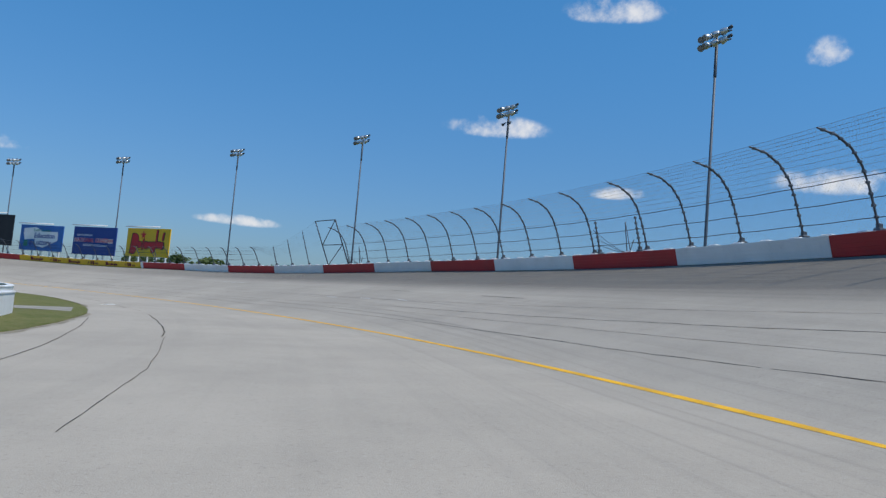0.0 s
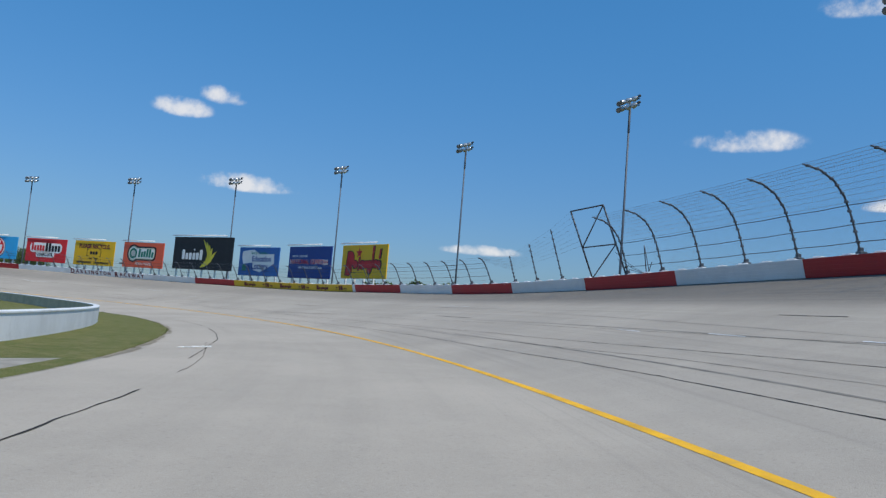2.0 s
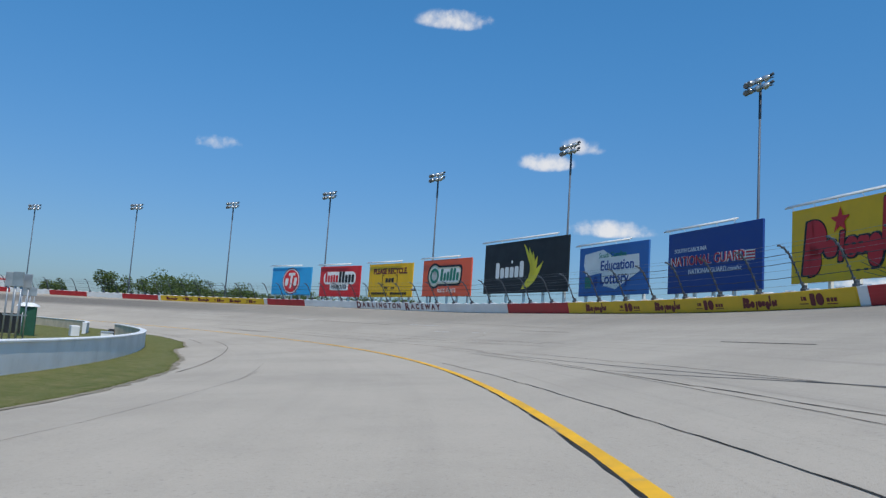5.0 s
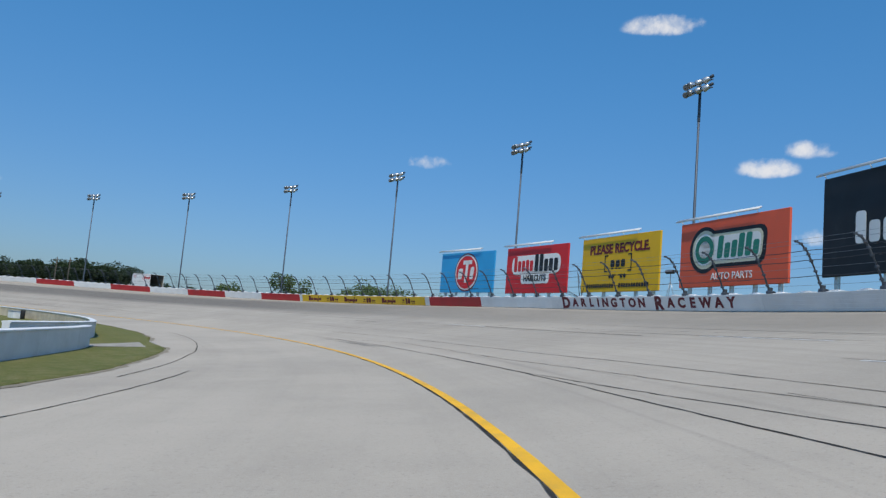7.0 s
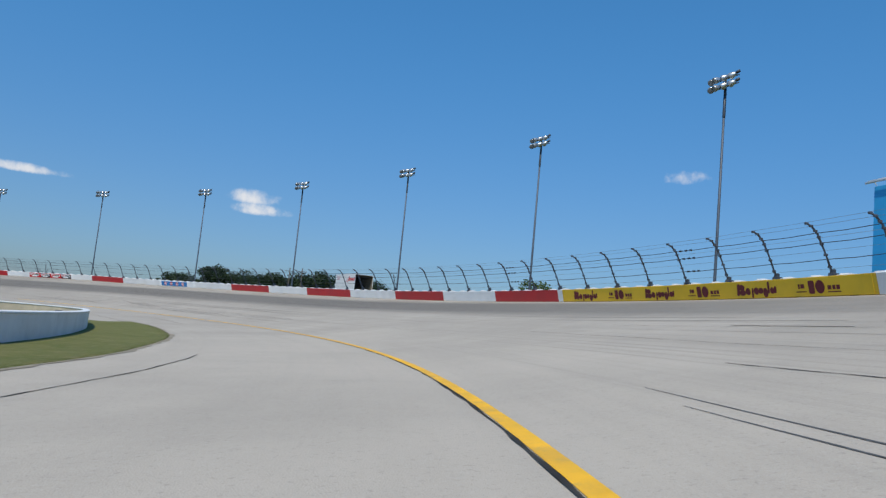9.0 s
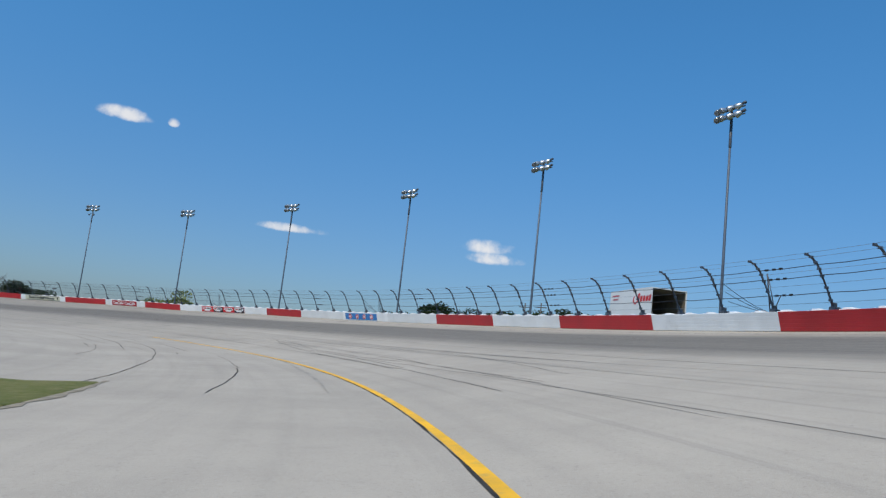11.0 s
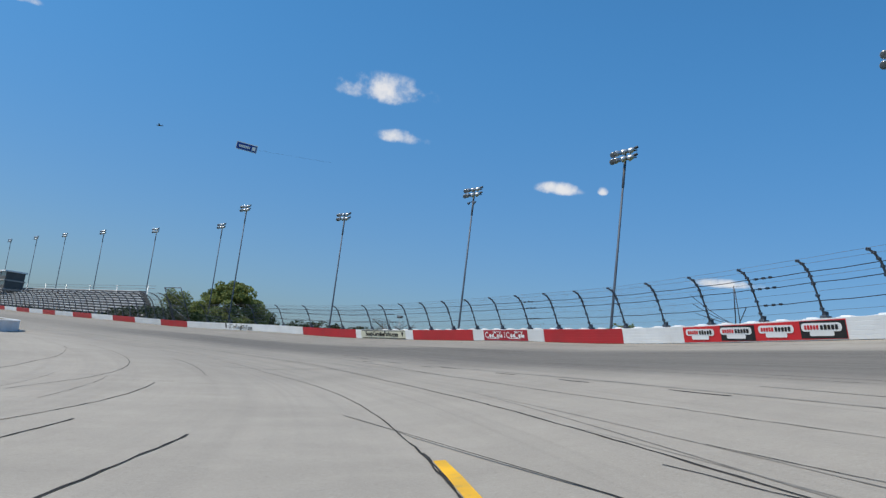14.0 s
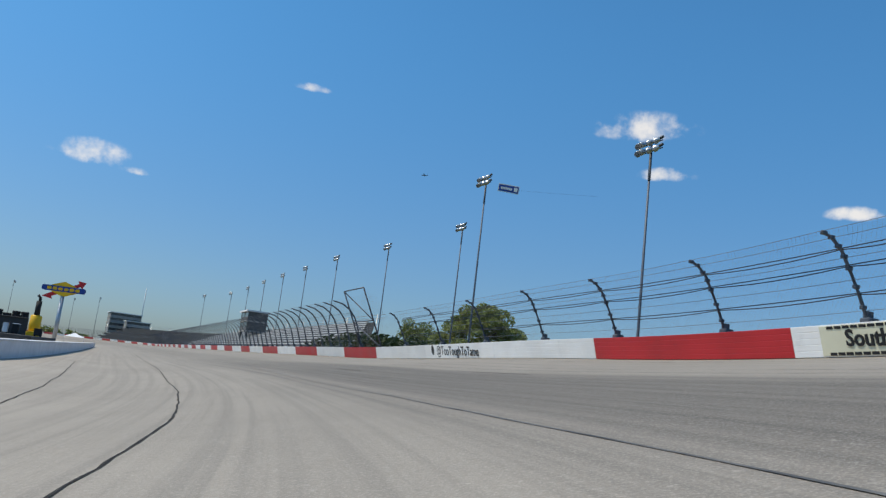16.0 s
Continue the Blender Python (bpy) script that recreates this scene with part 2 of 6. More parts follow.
CABLE = paint("dark_cable", (0.05, 0.052, 0.058), 0.55, metal=0.5, grain=0.2, size=0.5)
WIRE = paint("fence_wire", (0.25, 0.27, 0.29), 0.45, metal=0.7, grain=0.15, size=0.5)
GALV = paint("galvanised_steel", (0.42, 0.44, 0.46), 0.42, metal=0.75, grain=0.12, size=0.8)
POLE = paint("weathered_pole_steel", (0.10, 0.122, 0.155), 0.55, metal=0.35, grain=0.15, size=2.5)
SEAM = paint("tar_seam", (0.045, 0.043, 0.041), 0.95, grain=0.25, size=0.6, bump=0.3, spec=0.08)
RUBBER_MARK = paint("rubber_mark", (0.22, 0.198, 0.17), 0.85, grain=0.22, size=0.8)
DARK_MARK = paint("dark_rubber_mark", (0.11, 0.108, 0.105), 0.8, grain=0.3, size=0.7)
BLACK = paint("black_rubber", (0.02, 0.02, 0.021), 0.75, grain=0.25, size=0.4)

# ---- plan: the outer wall is a polar curve about a point, carried on as straights, with the next turn at the far end
CX, CY = -150.0, 0.0
POLAR = (0.6367, 1.0992, -2.4014, -4.5499, 3.4807, 13.5047, -8.0653, 115.8225)
TH = np.radians(np.linspace(14.0, 202.0, 1500))
RR = np.polyval(POLAR, TH - 2.0)
PX, PY = CX + RR * np.cos(TH), CY + RR * np.sin(TH)
SS = np.concatenate([[0.0], np.cumsum(np.hypot(np.diff(PX), np.diff(PY)))])
S_END = float(SS[-1])
FAR_S, FAR_R = S_END + 240.0, 210.0


def at(s, n):
    """Plan place s metres along the outer wall and n metres inside its face, and the direction of travel there."""
    k = min(max(s, 0.0), S_END)
    a, b = max(k - 0.4, 0.0), min(k + 0.4, S_END)
    dx, dy = (np.interp(b, SS, PX) - np.interp(a, SS, PX)), (np.interp(b, SS, PY) - np.interp(a, SS, PY))
    d = math.hypot(dx, dy)
    tx, ty = float(dx / d), float(dy / d)
    x, y = float(np.interp(k, SS, PX)), float(np.interp(k, SS, PY))
    over = s - k
    if s > FAR_S:
        x, y = x + tx * (FAR_S - k), y + ty * (FAR_S - k)
        w = (s - FAR_S) / FAR_R
        cx, cy = x - ty * FAR_R, y + tx * FAR_R
        x, y = cx + (ty * math.cos(w) + tx * math.sin(w)) * FAR_R, cy + (-tx * math.cos(w) + ty * math.sin(w)) * FAR_R
        tx, ty = tx * math.cos(w) - ty * math.sin(w), tx * math.sin(w) + ty * math.cos(w)
        over = 0.0
    return x + tx * over - ty * n, y + ty * over + tx * n, tx, ty


def smooth_table(s, knots):
    """Smooth interpolation between (place, value) knots."""
    xs, ys = [k[0] for k in knots], [k[1] for k in knots]
    if s <= xs[0] or s >= xs[-1]:
        return ys[0] if s <= xs[0] else ys[-1]
    i = max(j for j in range(len(xs) - 1) if xs[j] <= s)
    u = (s - xs[i]) / (xs[i + 1] - xs[i])
    return ys[i] + (ys[i + 1] - ys[i]) * u * u * (3 - 2 * u)


def wall_foot(s):
    return smooth_table(s, ((45, 4.26), (95, 3.54), (120, 3.36), (145, 3.44), (190, 3.8), (240, 3.76), (290, 3.98), (318, 3.95), (345, 3.6), (385, 2.92), (420, 2.45), (470, 2.35)))


LINE_S = (-10, 10, 30, 50, 70, 90, 110, 130, 150, 170, 190, 210, 230, 250, 270, 290, 310, 330)
LINE_N = (12.43, 14.36, 15.98, 16.95, 17.46, 17.72, 17.86, 18.19, 18.63, 18.74, 18.63, 18.42, 18.16, 17.87, 17.68, 17.61, 17.36, 17.2)


def line_at(s):
    """How far inside the wall the banking meets the apron."""
    return sum(float(np.interp(s + d, LINE_S, LINE_N)) for d in (-8, -4, 0, 4, 8)) / 5


APRON = 27.0


def surf(s, n):
    """Height of the paving: banked up to the wall, apron falling gently to the infield."""
    edge, foot = line_at(s), wall_foot(s)
    if n <= edge:
        return 0.03 + (foot - 0.03) * (1 - max(n, -0.6) / edge) if n < edge else 0.03
    fall = smooth_table(s, ((45, 0.045), (120, 0.08), (330, 0.08), (400, 0.016)))
    return 0.03 - fall * min(n - edge, APRON - edge) - 0.012 * max(n - APRON, 0.0)


def outside(s, n):
    """Height of the bank behind the wall."""
    foot = wall_foot(s)
    return max(-1.1, foot + 0.25 - 0.28 * max(-n - 1.5, 0.0)) if n < -1.2 else foot + 0.25


def stand(s, n, z=None):
    """Pose with x along the lap, y towards the infield, z up."""
    x, y, tx, ty = at(s, n)
    if z is None:
        z = surf(s, n) if n > -0.3 else outside(s, n)
    return Matrix(((tx, -ty, 0, x), (ty, tx, 0, y), (0, 0, 1, z), (0, 0, 0, 1)))


# ---- mesh helpers
def mesh_of(name, verts, faces, material, smooth=False, uv=None):
    me = bpy.data.meshes.new(name)
    me.from_pydata(verts, [], faces)
    for mm in material if isinstance(material, (list, tuple)) else [material]:
        me.materials.append(mm)
    if smooth:
        me.polygons.foreach_set("use_smooth", [True] * len(me.polygons))
    if uv:
        layer = me.uv_layers.new(name="lap")
        idx = np.empty(len(me.loops), dtype=np.int32)
        me.loops.foreach_get("vertex_index", idx)
        layer.data.foreach_set("uv", np.asarray(uv, dtype=np.float32)[idx].ravel())
    me.update()
    return me


def hung(name, me, parent=None, m=None, label=""):
    """An object on a mesh, under a thing or a part where one is given."""
    ob = new(name, me)
    if parent is not None:
        ob.parent = parent
    if m is not None:
        ob.matrix_basis = m
    return tagged(ob, label) if label else ob


def part(name, bm, material, parent=None, label="", m=None, smooth=False):
    me = bpy.data.meshes.new(name)
    bm.to_mesh(me)
    bm.free()
    me.materials.append(material)
    if smooth:
        me.polygons.foreach_set("use_smooth", [True] * len(me.polygons))
    return hung(name, me, parent, m, label)


def empty(name, m, label, category, group="", kind=""):
    ob = new(name)
    ob.matrix_basis = m
    return tagged(ob, label, category, group, kind)


def grid(rows, cols, point, uv=None):
    verts = [point(i, j) for i in range(rows) for j in range(cols)]
    faces = [(i * cols + j, i * cols + j + 1, (i + 1) * cols + j + 1, (i + 1) * cols + j) for i in range(rows - 1) for j in range(cols - 1)]
    return verts, faces


def add_box(bm, size, m=None, bevel=0.0):
    got = bmesh.ops.create_cube(bm, size=1.0, matrix=(m or Matrix()) @ Matrix.Diagonal((*size, 1)))
    if bevel:
        edges = list({e for v in got["verts"] for e in v.link_edges})
        bmesh.ops.bevel(bm, geom=edges, offset=bevel, segments=1, affect="EDGES")


def add_tube(bm, points, radii, sides=8, caps=True):
    """A round bar through points, its radius given for each (or one for all)."""
    points = [Vector(p) for p in points]
    radii = radii if isinstance(radii, (list, tuple)) else [radii] * len(points)
    rings = []
    for i, p in enumerate(points):
        d = (points[min(i + 1, len(points) - 1)] - points[max(i - 1, 0)]).normalized()
        side = d.cross(Vector((0, 0, 1)) if abs(d.z) < 0.9 else Vector((1, 0, 0))).normalized()
        other = d.cross(side)
        rings.append([bm.verts.new(p + (side * math.cos(a) + other * math.sin(a)) * radii[i]) for a in (2 * math.pi * k / sides for k in range(sides))])
    for r0, r1 in zip(rings, rings[1:]):
        for k in range(sides):
            bm.faces.new((r0[k], r0[(k + 1) % sides], r1[(k + 1) % sides], r1[k]))
    if caps:
        bm.faces.new(rings[0][::-1])
        bm.faces.new(rings[-1])


def tube_part(name, points, radii, material, parent=None, label="", sides=8, m=None):
    bm = bmesh.new()
    add_tube(bm, points, radii, sides)
    bmesh.ops.recalc_face_normals(bm, faces=bm.faces)
    return part(name, bm, material, parent, label, m, smooth=True)


def box_part(name, size, m, material, parent=None, label="", bevel=0.0):
    bm = bmesh.new()
    add_box(bm, size, None, bevel)
    return part(name, bm, material, parent, label, m)


def ribbon(name, path, width, material, parent=None, label="", lift=0.006, jitter=0.0, kind="", seed=0):
    """A thin strip lying on the paving along (s, n) places."""
    rng = random.Random(seed)
    verts, faces = [], []
    for i, (s, n) in enumerate(path):
        w = (width if not callable(width) else width(i / max(len(path) - 1, 1))) / 2
        w *= 1 + rng.uniform(-jitter, jitter)
        j = min(i + 1, len(path) - 1)
        i0 = max(i - 1, 0)
        dsv, dn = path[j][0] - path[i0][0], path[j][1] - path[i0][1]
        ln = math.hypot(dsv, dn) or 1.0
        es, en = -dn / ln * w, dsv / ln * w
        for sg in (-1, 1):
            x, y, _, _ = at(s + sg * es, n + sg * en)
            verts.append((x, y, surf(s + sg * es, n + sg * en) + lift))
    faces = [(2 * i, 2 * i + 2, 2 * i + 3, 2 * i + 1) for i in range(len(path) - 1)]
    ob = hung(name, mesh_of(name, verts, faces, material), parent, None, label)
    if kind:
        tagged(ob, kind=kind)
    return ob


# ---- ground, paving and grass
def make_ground():
    radii = [0, 60, 120, 250, 500, 1000, 2200, 4600]
    verts = [(CX, CY, -1.35)] + [(CX + r * math.cos(a), CY + r * math.sin(a), -1.35) for r in radii[1:] for a in np.linspace(0, 2 * math.pi, 64, endpoint=False)]
    faces = [(0, 1 + k, 1 + (k + 1) % 64) for k in range(64)]
    for r in range(len(radii) - 2):
        o = 1 + r * 64
        faces += [(o + k, o + 64 + k, o + 64 + (k + 1) % 64, o + (k + 1) % 64) for k in range(64)]
    return tagged(hung("ground", mesh_of("ground", verts, faces, FIELD)), "rough green and dry grass field around the speedway", "grass", kind="structure")


ground = make_ground()
STATIONS = list(np.arange(-260.0, 0.0, 8.0)) + list(np.arange(0.0, 470.0, 2.0)) + list(np.arange(470.0, 1180.0, 6.0))
ACROSS = [0.0, 0.6, 1.2, 2.0, 3.0, 4.5, 6.0, 8.0, 10.0, 12.0, 14.0, 16.0, 17.4, 18.5, 20.0, 22.0, 24.0, 25.5, 27.0, 31.0, 38.0, 48.0, 60.0]


def lane(s, n):
    """Station across the paving, so that one row lies on the painted line."""
    if n <= 17.4:
        return n / 17.4 * line_at(s)
    edge = line_at(s)
    if n <= APRON:
        return edge + (n - 17.4) / 9.6 * (APRON - edge)
    return APRON + (n - APRON) / 33.0 * (paved(s) - APRON)


def paved(s):
    """How far in the paving reaches: it opens out towards the pit road past the turn."""
    return smooth_table(s, ((228, 30.0), (262, 60.0)))


def make_road():
    verts, faces = grid(len(STATIONS), len(ACROSS), lambda i, j: (*at(STATIONS[i], lane(STATIONS[i], ACROSS[j]))[:2], surf(STATIONS[i], lane(STATIONS[i], ACROSS[j]))))
    uv = [(s, lane(s, n)) for s in STATIONS for n in ACROSS]
    return tagged(hung("road", mesh_of("road", verts, faces, ASPHALT, True, uv)), "sun-bleached grey asphalt banked turn of a speedway with its flat apron", "road", kind="structure")


road = make_road()


def strip_loft(name, s_list, ns, zfun, material, label="", category="", kind="structure", uv=False, parent=None, smooth=True):
    verts, faces = grid(len(s_list), len(ns), lambda i, j: (*at(s_list[i], ns[j])[:2], zfun(s_list[i], ns[j])))
    ob = hung(name, mesh_of(name, verts, faces, material, smooth), parent)
    return tagged(ob, label, category, kind=kind)


outer_s = [s for s in STATIONS if s > -260]
bank = strip_loft("ground_bank", outer_s, [-0.9, -3, -6, -10, -14, -18.5], lambda s, n: outside(s, n) if n > -18 else -1.4, FIELD, "grassy bank falling away behind the speedway wall", "grass")
inner_s = list(np.arange(-200.0, 246.0, 2.0))


def grass_edge(s):
    """How far inside the outer wall the infield grass begins."""
    return smooth_table(s, ((-20, 28.6), (8, 27.4), (15, 26.9), (22, 26.6), (30, 26.2), (38, 26.05), (55, 26.1), (65, 26.05), (75, 26.2), (94, 26.3), (105, 26.7), (115, 27.4), (130, 28.2), (138, 27.35), (149, 26.65), (165, 26.25), (176, 26.8), (184, 26.4), (196, 25.9), (217, 25.4), (240, 25.2)))


def infield_wall(s):
    return smooth_table(s, ((-60, 30.5), (0, 29.2), (27, 28.95), (44, 29.8), (60, 29.75), (115, 29.95), (150, 29.8), (163, 29.45), (170, 30.3), (180, 29.8), (200, 29.4)))


def make_verge():
    steps = [-0.12, 0.06, 0.8, 1.8, 3.0, 4.4, 8.0, 16.0, 34.0]
    verts, faces = grid(len(inner_s), len(steps), lambda i, j: (*at(inner_s[i], grass_edge(inner_s[i]) + steps[j])[:2], surf(inner_s[i], grass_edge(inner_s[i]) + steps[j]) + (0.035 if j else -0.03) - (0.6 if j == 8 else 0.0)))
    return tagged(hung("ground_verge", mesh_of("ground_verge", verts, faces, GRASS, True)), "mown green grass strip along the infield edge of the apron", "grass", kind="structure")


verge = make_verge()

# ---- painted line
line_path = [(float(s), line_at(s)) for s in np.arange(-60, 311.4, 1.5)]
tagged(ribbon("road_line", line_path, 0.165, LINE, None, "solid yellow painted line between apron and banking", jitter=0.05), category="road line", kind="structure")

# ---- outer wall: coloured steel barrier panels in front of a concrete wall
WALL_LEAN = 0.27


def wall_high(s):
    """Height of the barrier, which stands square to the banking and so leans inwards."""
    return smooth_table(s, ((300, 0.81), (350, 0.79)))


barrier = empty("wall_outer", Matrix(), "banked turn's outer safety wall of red, white and yellow steel tube panels", "wall", kind="structure")
wall_s = [s for s in STATIONS]


def make_backing():
    ns, zs = [-0.34, -0.34, -0.88, -0.88], [(-0.2, 0), (0.02, 1), (0.02, 1), (-0.6, 0)]
    verts, faces = grid(len(wall_s), 4, lambda i, j: (*at(wall_s[i], ns[j])[:2], wall_foot(wall_s[i]) + zs[j][0] + zs[j][1] * wall_high(wall_s[i])))
    return hung("backing_wall", mesh_of("backing_wall", verts, faces, CONCRETE), barrier, None, "grey concrete wall behind the steel barrier")


make_backing()
TUBE = [(-0.34, 0.0)]
for q in range(5):
    z0 = 0.02 + q * 0.176
    TUBE += [(-0.006, z0), (0.0, z0 + 0.012), (0.0, z0 + 0.164), (-0.006, z0 + 0.176)]
TUBE += [(-0.34, 0.9)]


def panel(s0, s1, material, name="barrier_panel"):
    steps = max(2, int((s1 - s0) / 1.6) + 1)
    ss = list(np.linspace(s0 + 0.008, s1 - 0.008, steps + 1))
    verts, faces = grid(len(ss), len(TUBE), lambda i, j: (*at(ss[i], TUBE[j][0] + WALL_LEAN * TUBE[j][1] * wall_high(ss[i]) / 0.9)[:2], wall_foot(ss[i]) + TUBE[j][1] * wall_high(ss[i]) / 0.9))
    faces += [tuple(range(len(TUBE)))[::-1], tuple((len(ss) - 1) * len(TUBE) + k for k in range(len(TUBE)))]
    return hung(name, mesh_of(name, verts, faces, material), barrier)


# joints between colours along the wall: place, colour up to the next
JOINTS = [(-55, "w"), (-36.5, "r"), (-27, "w"), (-17.5, "r"), (-8.1, "w"), (1.3, "r"), (10.75, "w"), (20.2, "r"), (29.6, "w"), (39.1, "r"), (48.5, "w"), (58.2, "r"), (68.0, "w"), (78.2, "r"),
          (88.35, "w"), (98.3, "r"), (107.8, "w"), (108.4, "y"), (135.9, "r"), (145.4, "w"), (187.0, "r"), (195.8, "w"), (196.6, "y"), (221.7, "w"), (222.3, "r"),
          (231.1, "w"), (239.7, "r"), (248.7, "w"), (258.0, "r"), (267.7, "w"), (276.7, "r"), (285.8, "w"), (312.6, "r"), (320.2, "w"), (339.8, "r"), (347.8, "w"),
          (356.7, "r"), (365.6, "w"), (375.3, "r"), (385.5, "w"), (413.0, "r"), (421.0, "w"), (429.8, "r"), (438.3, "w"), (447.2, "r"), (456.0, "w"), (465.3, "r"), (472.3, "w")]
far = 480.5
while far < 900:
    JOINTS += [(far, "r"), (far + 8.5, "w")]
    far += 17.0
PAINT = {"w": WHITE, "r": RED, "y": YELLOW}
for (s0, c), (s1, _) in zip(JOINTS, JOINTS[1:]):
    whole = s1 - s0
    pieces = max(1, round(whole / 10.0))
    for q in range(pieces):
        panel(s0 + whole * q / pieces, s0 + whole * (q + 1) / pieces, PAINT[c])


# ---- catch fence
def post_profile(tall):
    if tall:
        return [(-0.45, 0.0), (-0.20, 0.8), (0.08, 1.6), (0.42, 2.32), (0.9, 2.88), (1.55, 3.24), (2.35, 3.38)]
    return [(-0.45, 0.0), (-0.12, 0.75), (0.2, 1.35), (0.42, 1.74), (0.72, 2.02), (1.05, 2.13)]


def post_mesh(profile, name, thick=0.046):
    bm = bmesh.new()
    add_tube(bm, [(0, n, z) for n, z in profile], [thick] * (len(profile) - 1) + [thick * 0.7], 6)
    add_box(bm, (0.30, 0.34, 0.22), Matrix.Translation((0, profile[0][0], 0.1)), 0.03)
    add_box(bm, (0.16, 0.2, 0.34), Matrix.Translation((0, profile[0][0] + 0.04, 0.2)), 0.02)
    # clamps that hold the cables
    for u in np.linspace(0.12, 0.95, 7 if len(profile) < 7 else 11):
        k = u * (len(profile) - 1)
        i = int(k)
        a, b = profile[i], profile[min(i + 1, len(profile) - 1)]
        n, z = a[0] + (b[0] - a[0]) * (k - i), a[1] + (b[1] - a[1]) * (k - i)
        add_box(bm, (0.11, 0.15, 0.10), Matrix.Translation((0, n, z)), 0.015)
    bmesh.ops.recalc_face_normals(bm, faces=bm.faces)
    me = bpy.data.meshes.new(name)
    bm.to_mesh(me)
    bm.free()
    me.materials.append(STEEL)
    return me


def along_profile(profile, u):
    k = u * (len(profile) - 1)
    i = min(int(k), len(profile) - 2)
    f = k - i
    return profile[i][0] + (profile[i + 1][0] - profile[i][0]) * f, profile[i][1] + (profile[i + 1][1] - profile[i][1]) * f


def top(s):
    return wall_foot(s) + wall_high(s)


def cable(fence, profile_at, u, s0, s1, radius, material, step, sag=0.03, name="cable"):
    bm = bmesh.new()
    pts = []
    for i, s in enumerate(np.linspace(s0, s1, 2 * round((s1 - s0) / step) + 1)):
        n, z = along_profile(profile_at(s), u)
        x, y, _, _ = at(s, n)
        pts.append((x, y, top(s) + z - (sag if i % 2 else 0.0)))
    add_tube(bm, pts, radius, 4, False)
    return part(name, bm, material, fence, smooth=True)


TALL, LOW = post_profile(True), post_profile(False)
tall_post, low_post, far_post = post_mesh(TALL, "fence_post_tall"), post_mesh(LOW, "fence_post_low"), post_mesh(TALL, "fence_post_far", 0.06)


def make_fence(name, label, posts, me, profile, s0, s1, cables, wires, step):
    fence = empty(name, Matrix(), label, "fence", kind="structure")
    for s in posts:
        hung("post", me, fence, stand(s, 0.0, top(s)))
    for u in cables:
        cable(fence, lambda s: profile, u, s0, s1, 0.016, CABLE, step)
    for u in wires:
        cable(fence, lambda s: profile, u, s0, s1, 0.006, WIRE, step, 0.0, "wire")
    return fence


tall_posts = [9.1 - 3.55 * k for k in range(12, 0, -1)] + [9.1, 12.7, 16.3, 19.8, 23.3, 28.2, 31.7, 35.2] + [35.2 + 3.58 * k for k in range(1, 9)]
fence_tall = make_fence("fence_entry", "tall curved steel catch fence with cables and wire on the wall", tall_posts, tall_post, TALL, tall_posts[0], tall_posts[-1],
                        [0.12, 0.26, 0.42], [k / 18 for k in range(8, 19)], 3.55)
low_posts = [82.4 + 3.345 * k + 0.35 * min(max((k - 62) / 15, 0.0), 1.0) for k in range(0, 87)] + [373.4, 378.7, 384.8, 390.6, 396.7, 402.6, 408.6]
fence_low = make_fence("fence_turn", "low leaning steel catch fence with dark cables on the wall", low_posts, low_post, LOW, 82.4, low_posts[86],
                       [0.2, 0.42, 0.62], [0.1, 0.31, 0.52, 0.8, 1.0], 3.345)
# past the turn each main cable is a pair of strands that part between the posts
wide_posts = [low_posts[86]] + low_posts[87:]
for u in (0.2, 0.42, 0.62, 0.1, 0.31, 0.52, 0.8, 1.0):
    main = u in (0.2, 0.42, 0.62)
    for dip in ((0.0, 0.075) if main else (0.01,)):
        bm = bmesh.new()
        pts = []
        for a, b in zip(wide_posts, wide_posts[1:]):
            n, z = along_profile(LOW, u)
            pts += [(*at(a + (b - a) * q / 6, n)[:2], top(a + (b - a) * q / 6) + z - dip * (1 - (q / 3 - 1) ** 2) + (0.03 if main and not dip else 0.0)) for q in range(6)]
        add_tube(bm, pts, 0.015 if main else 0.007, 4, False)
        part("cable" if main else "wire", bm, CABLE if main else WIRE, fence_low, smooth=True)
# clamps in threes where the cables are joined
for k in range(2, 87, 6):
    for u in (0.2, 0.42, 0.62):
        n, z = along_profile(LOW, u)
        for d in (-0.45, -0.9, -1.3):
            box_part("clip", (0.16, 0.07, 0.08), stand(low_posts[k] + d, n, top(low_posts[k] + d) + z - 0.012), CABLE, fence_low)
far_posts = [418.4 + 2.9 * k for k in range(0, 150)]
fence_far = make_fence("fence_straight", "tall curved steel catch fence in front of the grandstand", far_posts, far_post, TALL, far_posts[0], far_posts[-1],
                       [0.12, 0.26, 0.42, 0.6], [k / 18 for k in range(8, 19, 2)], 2.9)


def end_frame(fence, s0, s1, high):
    """Braced truss that ends a tall stretch of fence: two posts, rails and diagonals."""
    def pt(s, u):
        x, y, _, _ = at(s, -0.45 + u * 2.0)
        return Vector((x, y, top((s0 + s1) / 2) + u * high))

    for name, a, b, r in (("post", (s0, 0.0), (s0, 1.0), 0.055), ("post", (s1, 0.0), (s1, 1.0), 0.055), ("rail", (s0, 1.0), (s1, 1.0), 0.05), ("rail", (s0, 0.46), (s1, 0.46), 0.045),
                          ("brace", (s0, 1.0), (s1, 0.46), 0.045), ("brace", (s0, 0.46), (s1, 0.0), 0.045)):
        tube_part(name, [pt(*a), pt(*b)], r, STEEL, fence, sides=6)
    for s in (s0, s1):
        for u in np.linspace(0.08, 0.96, 12):
            q = pt(s, float(u))
            box_part("clamp", (0.11, 0.11, 0.09), Matrix.Translation(q), STEEL, fence)


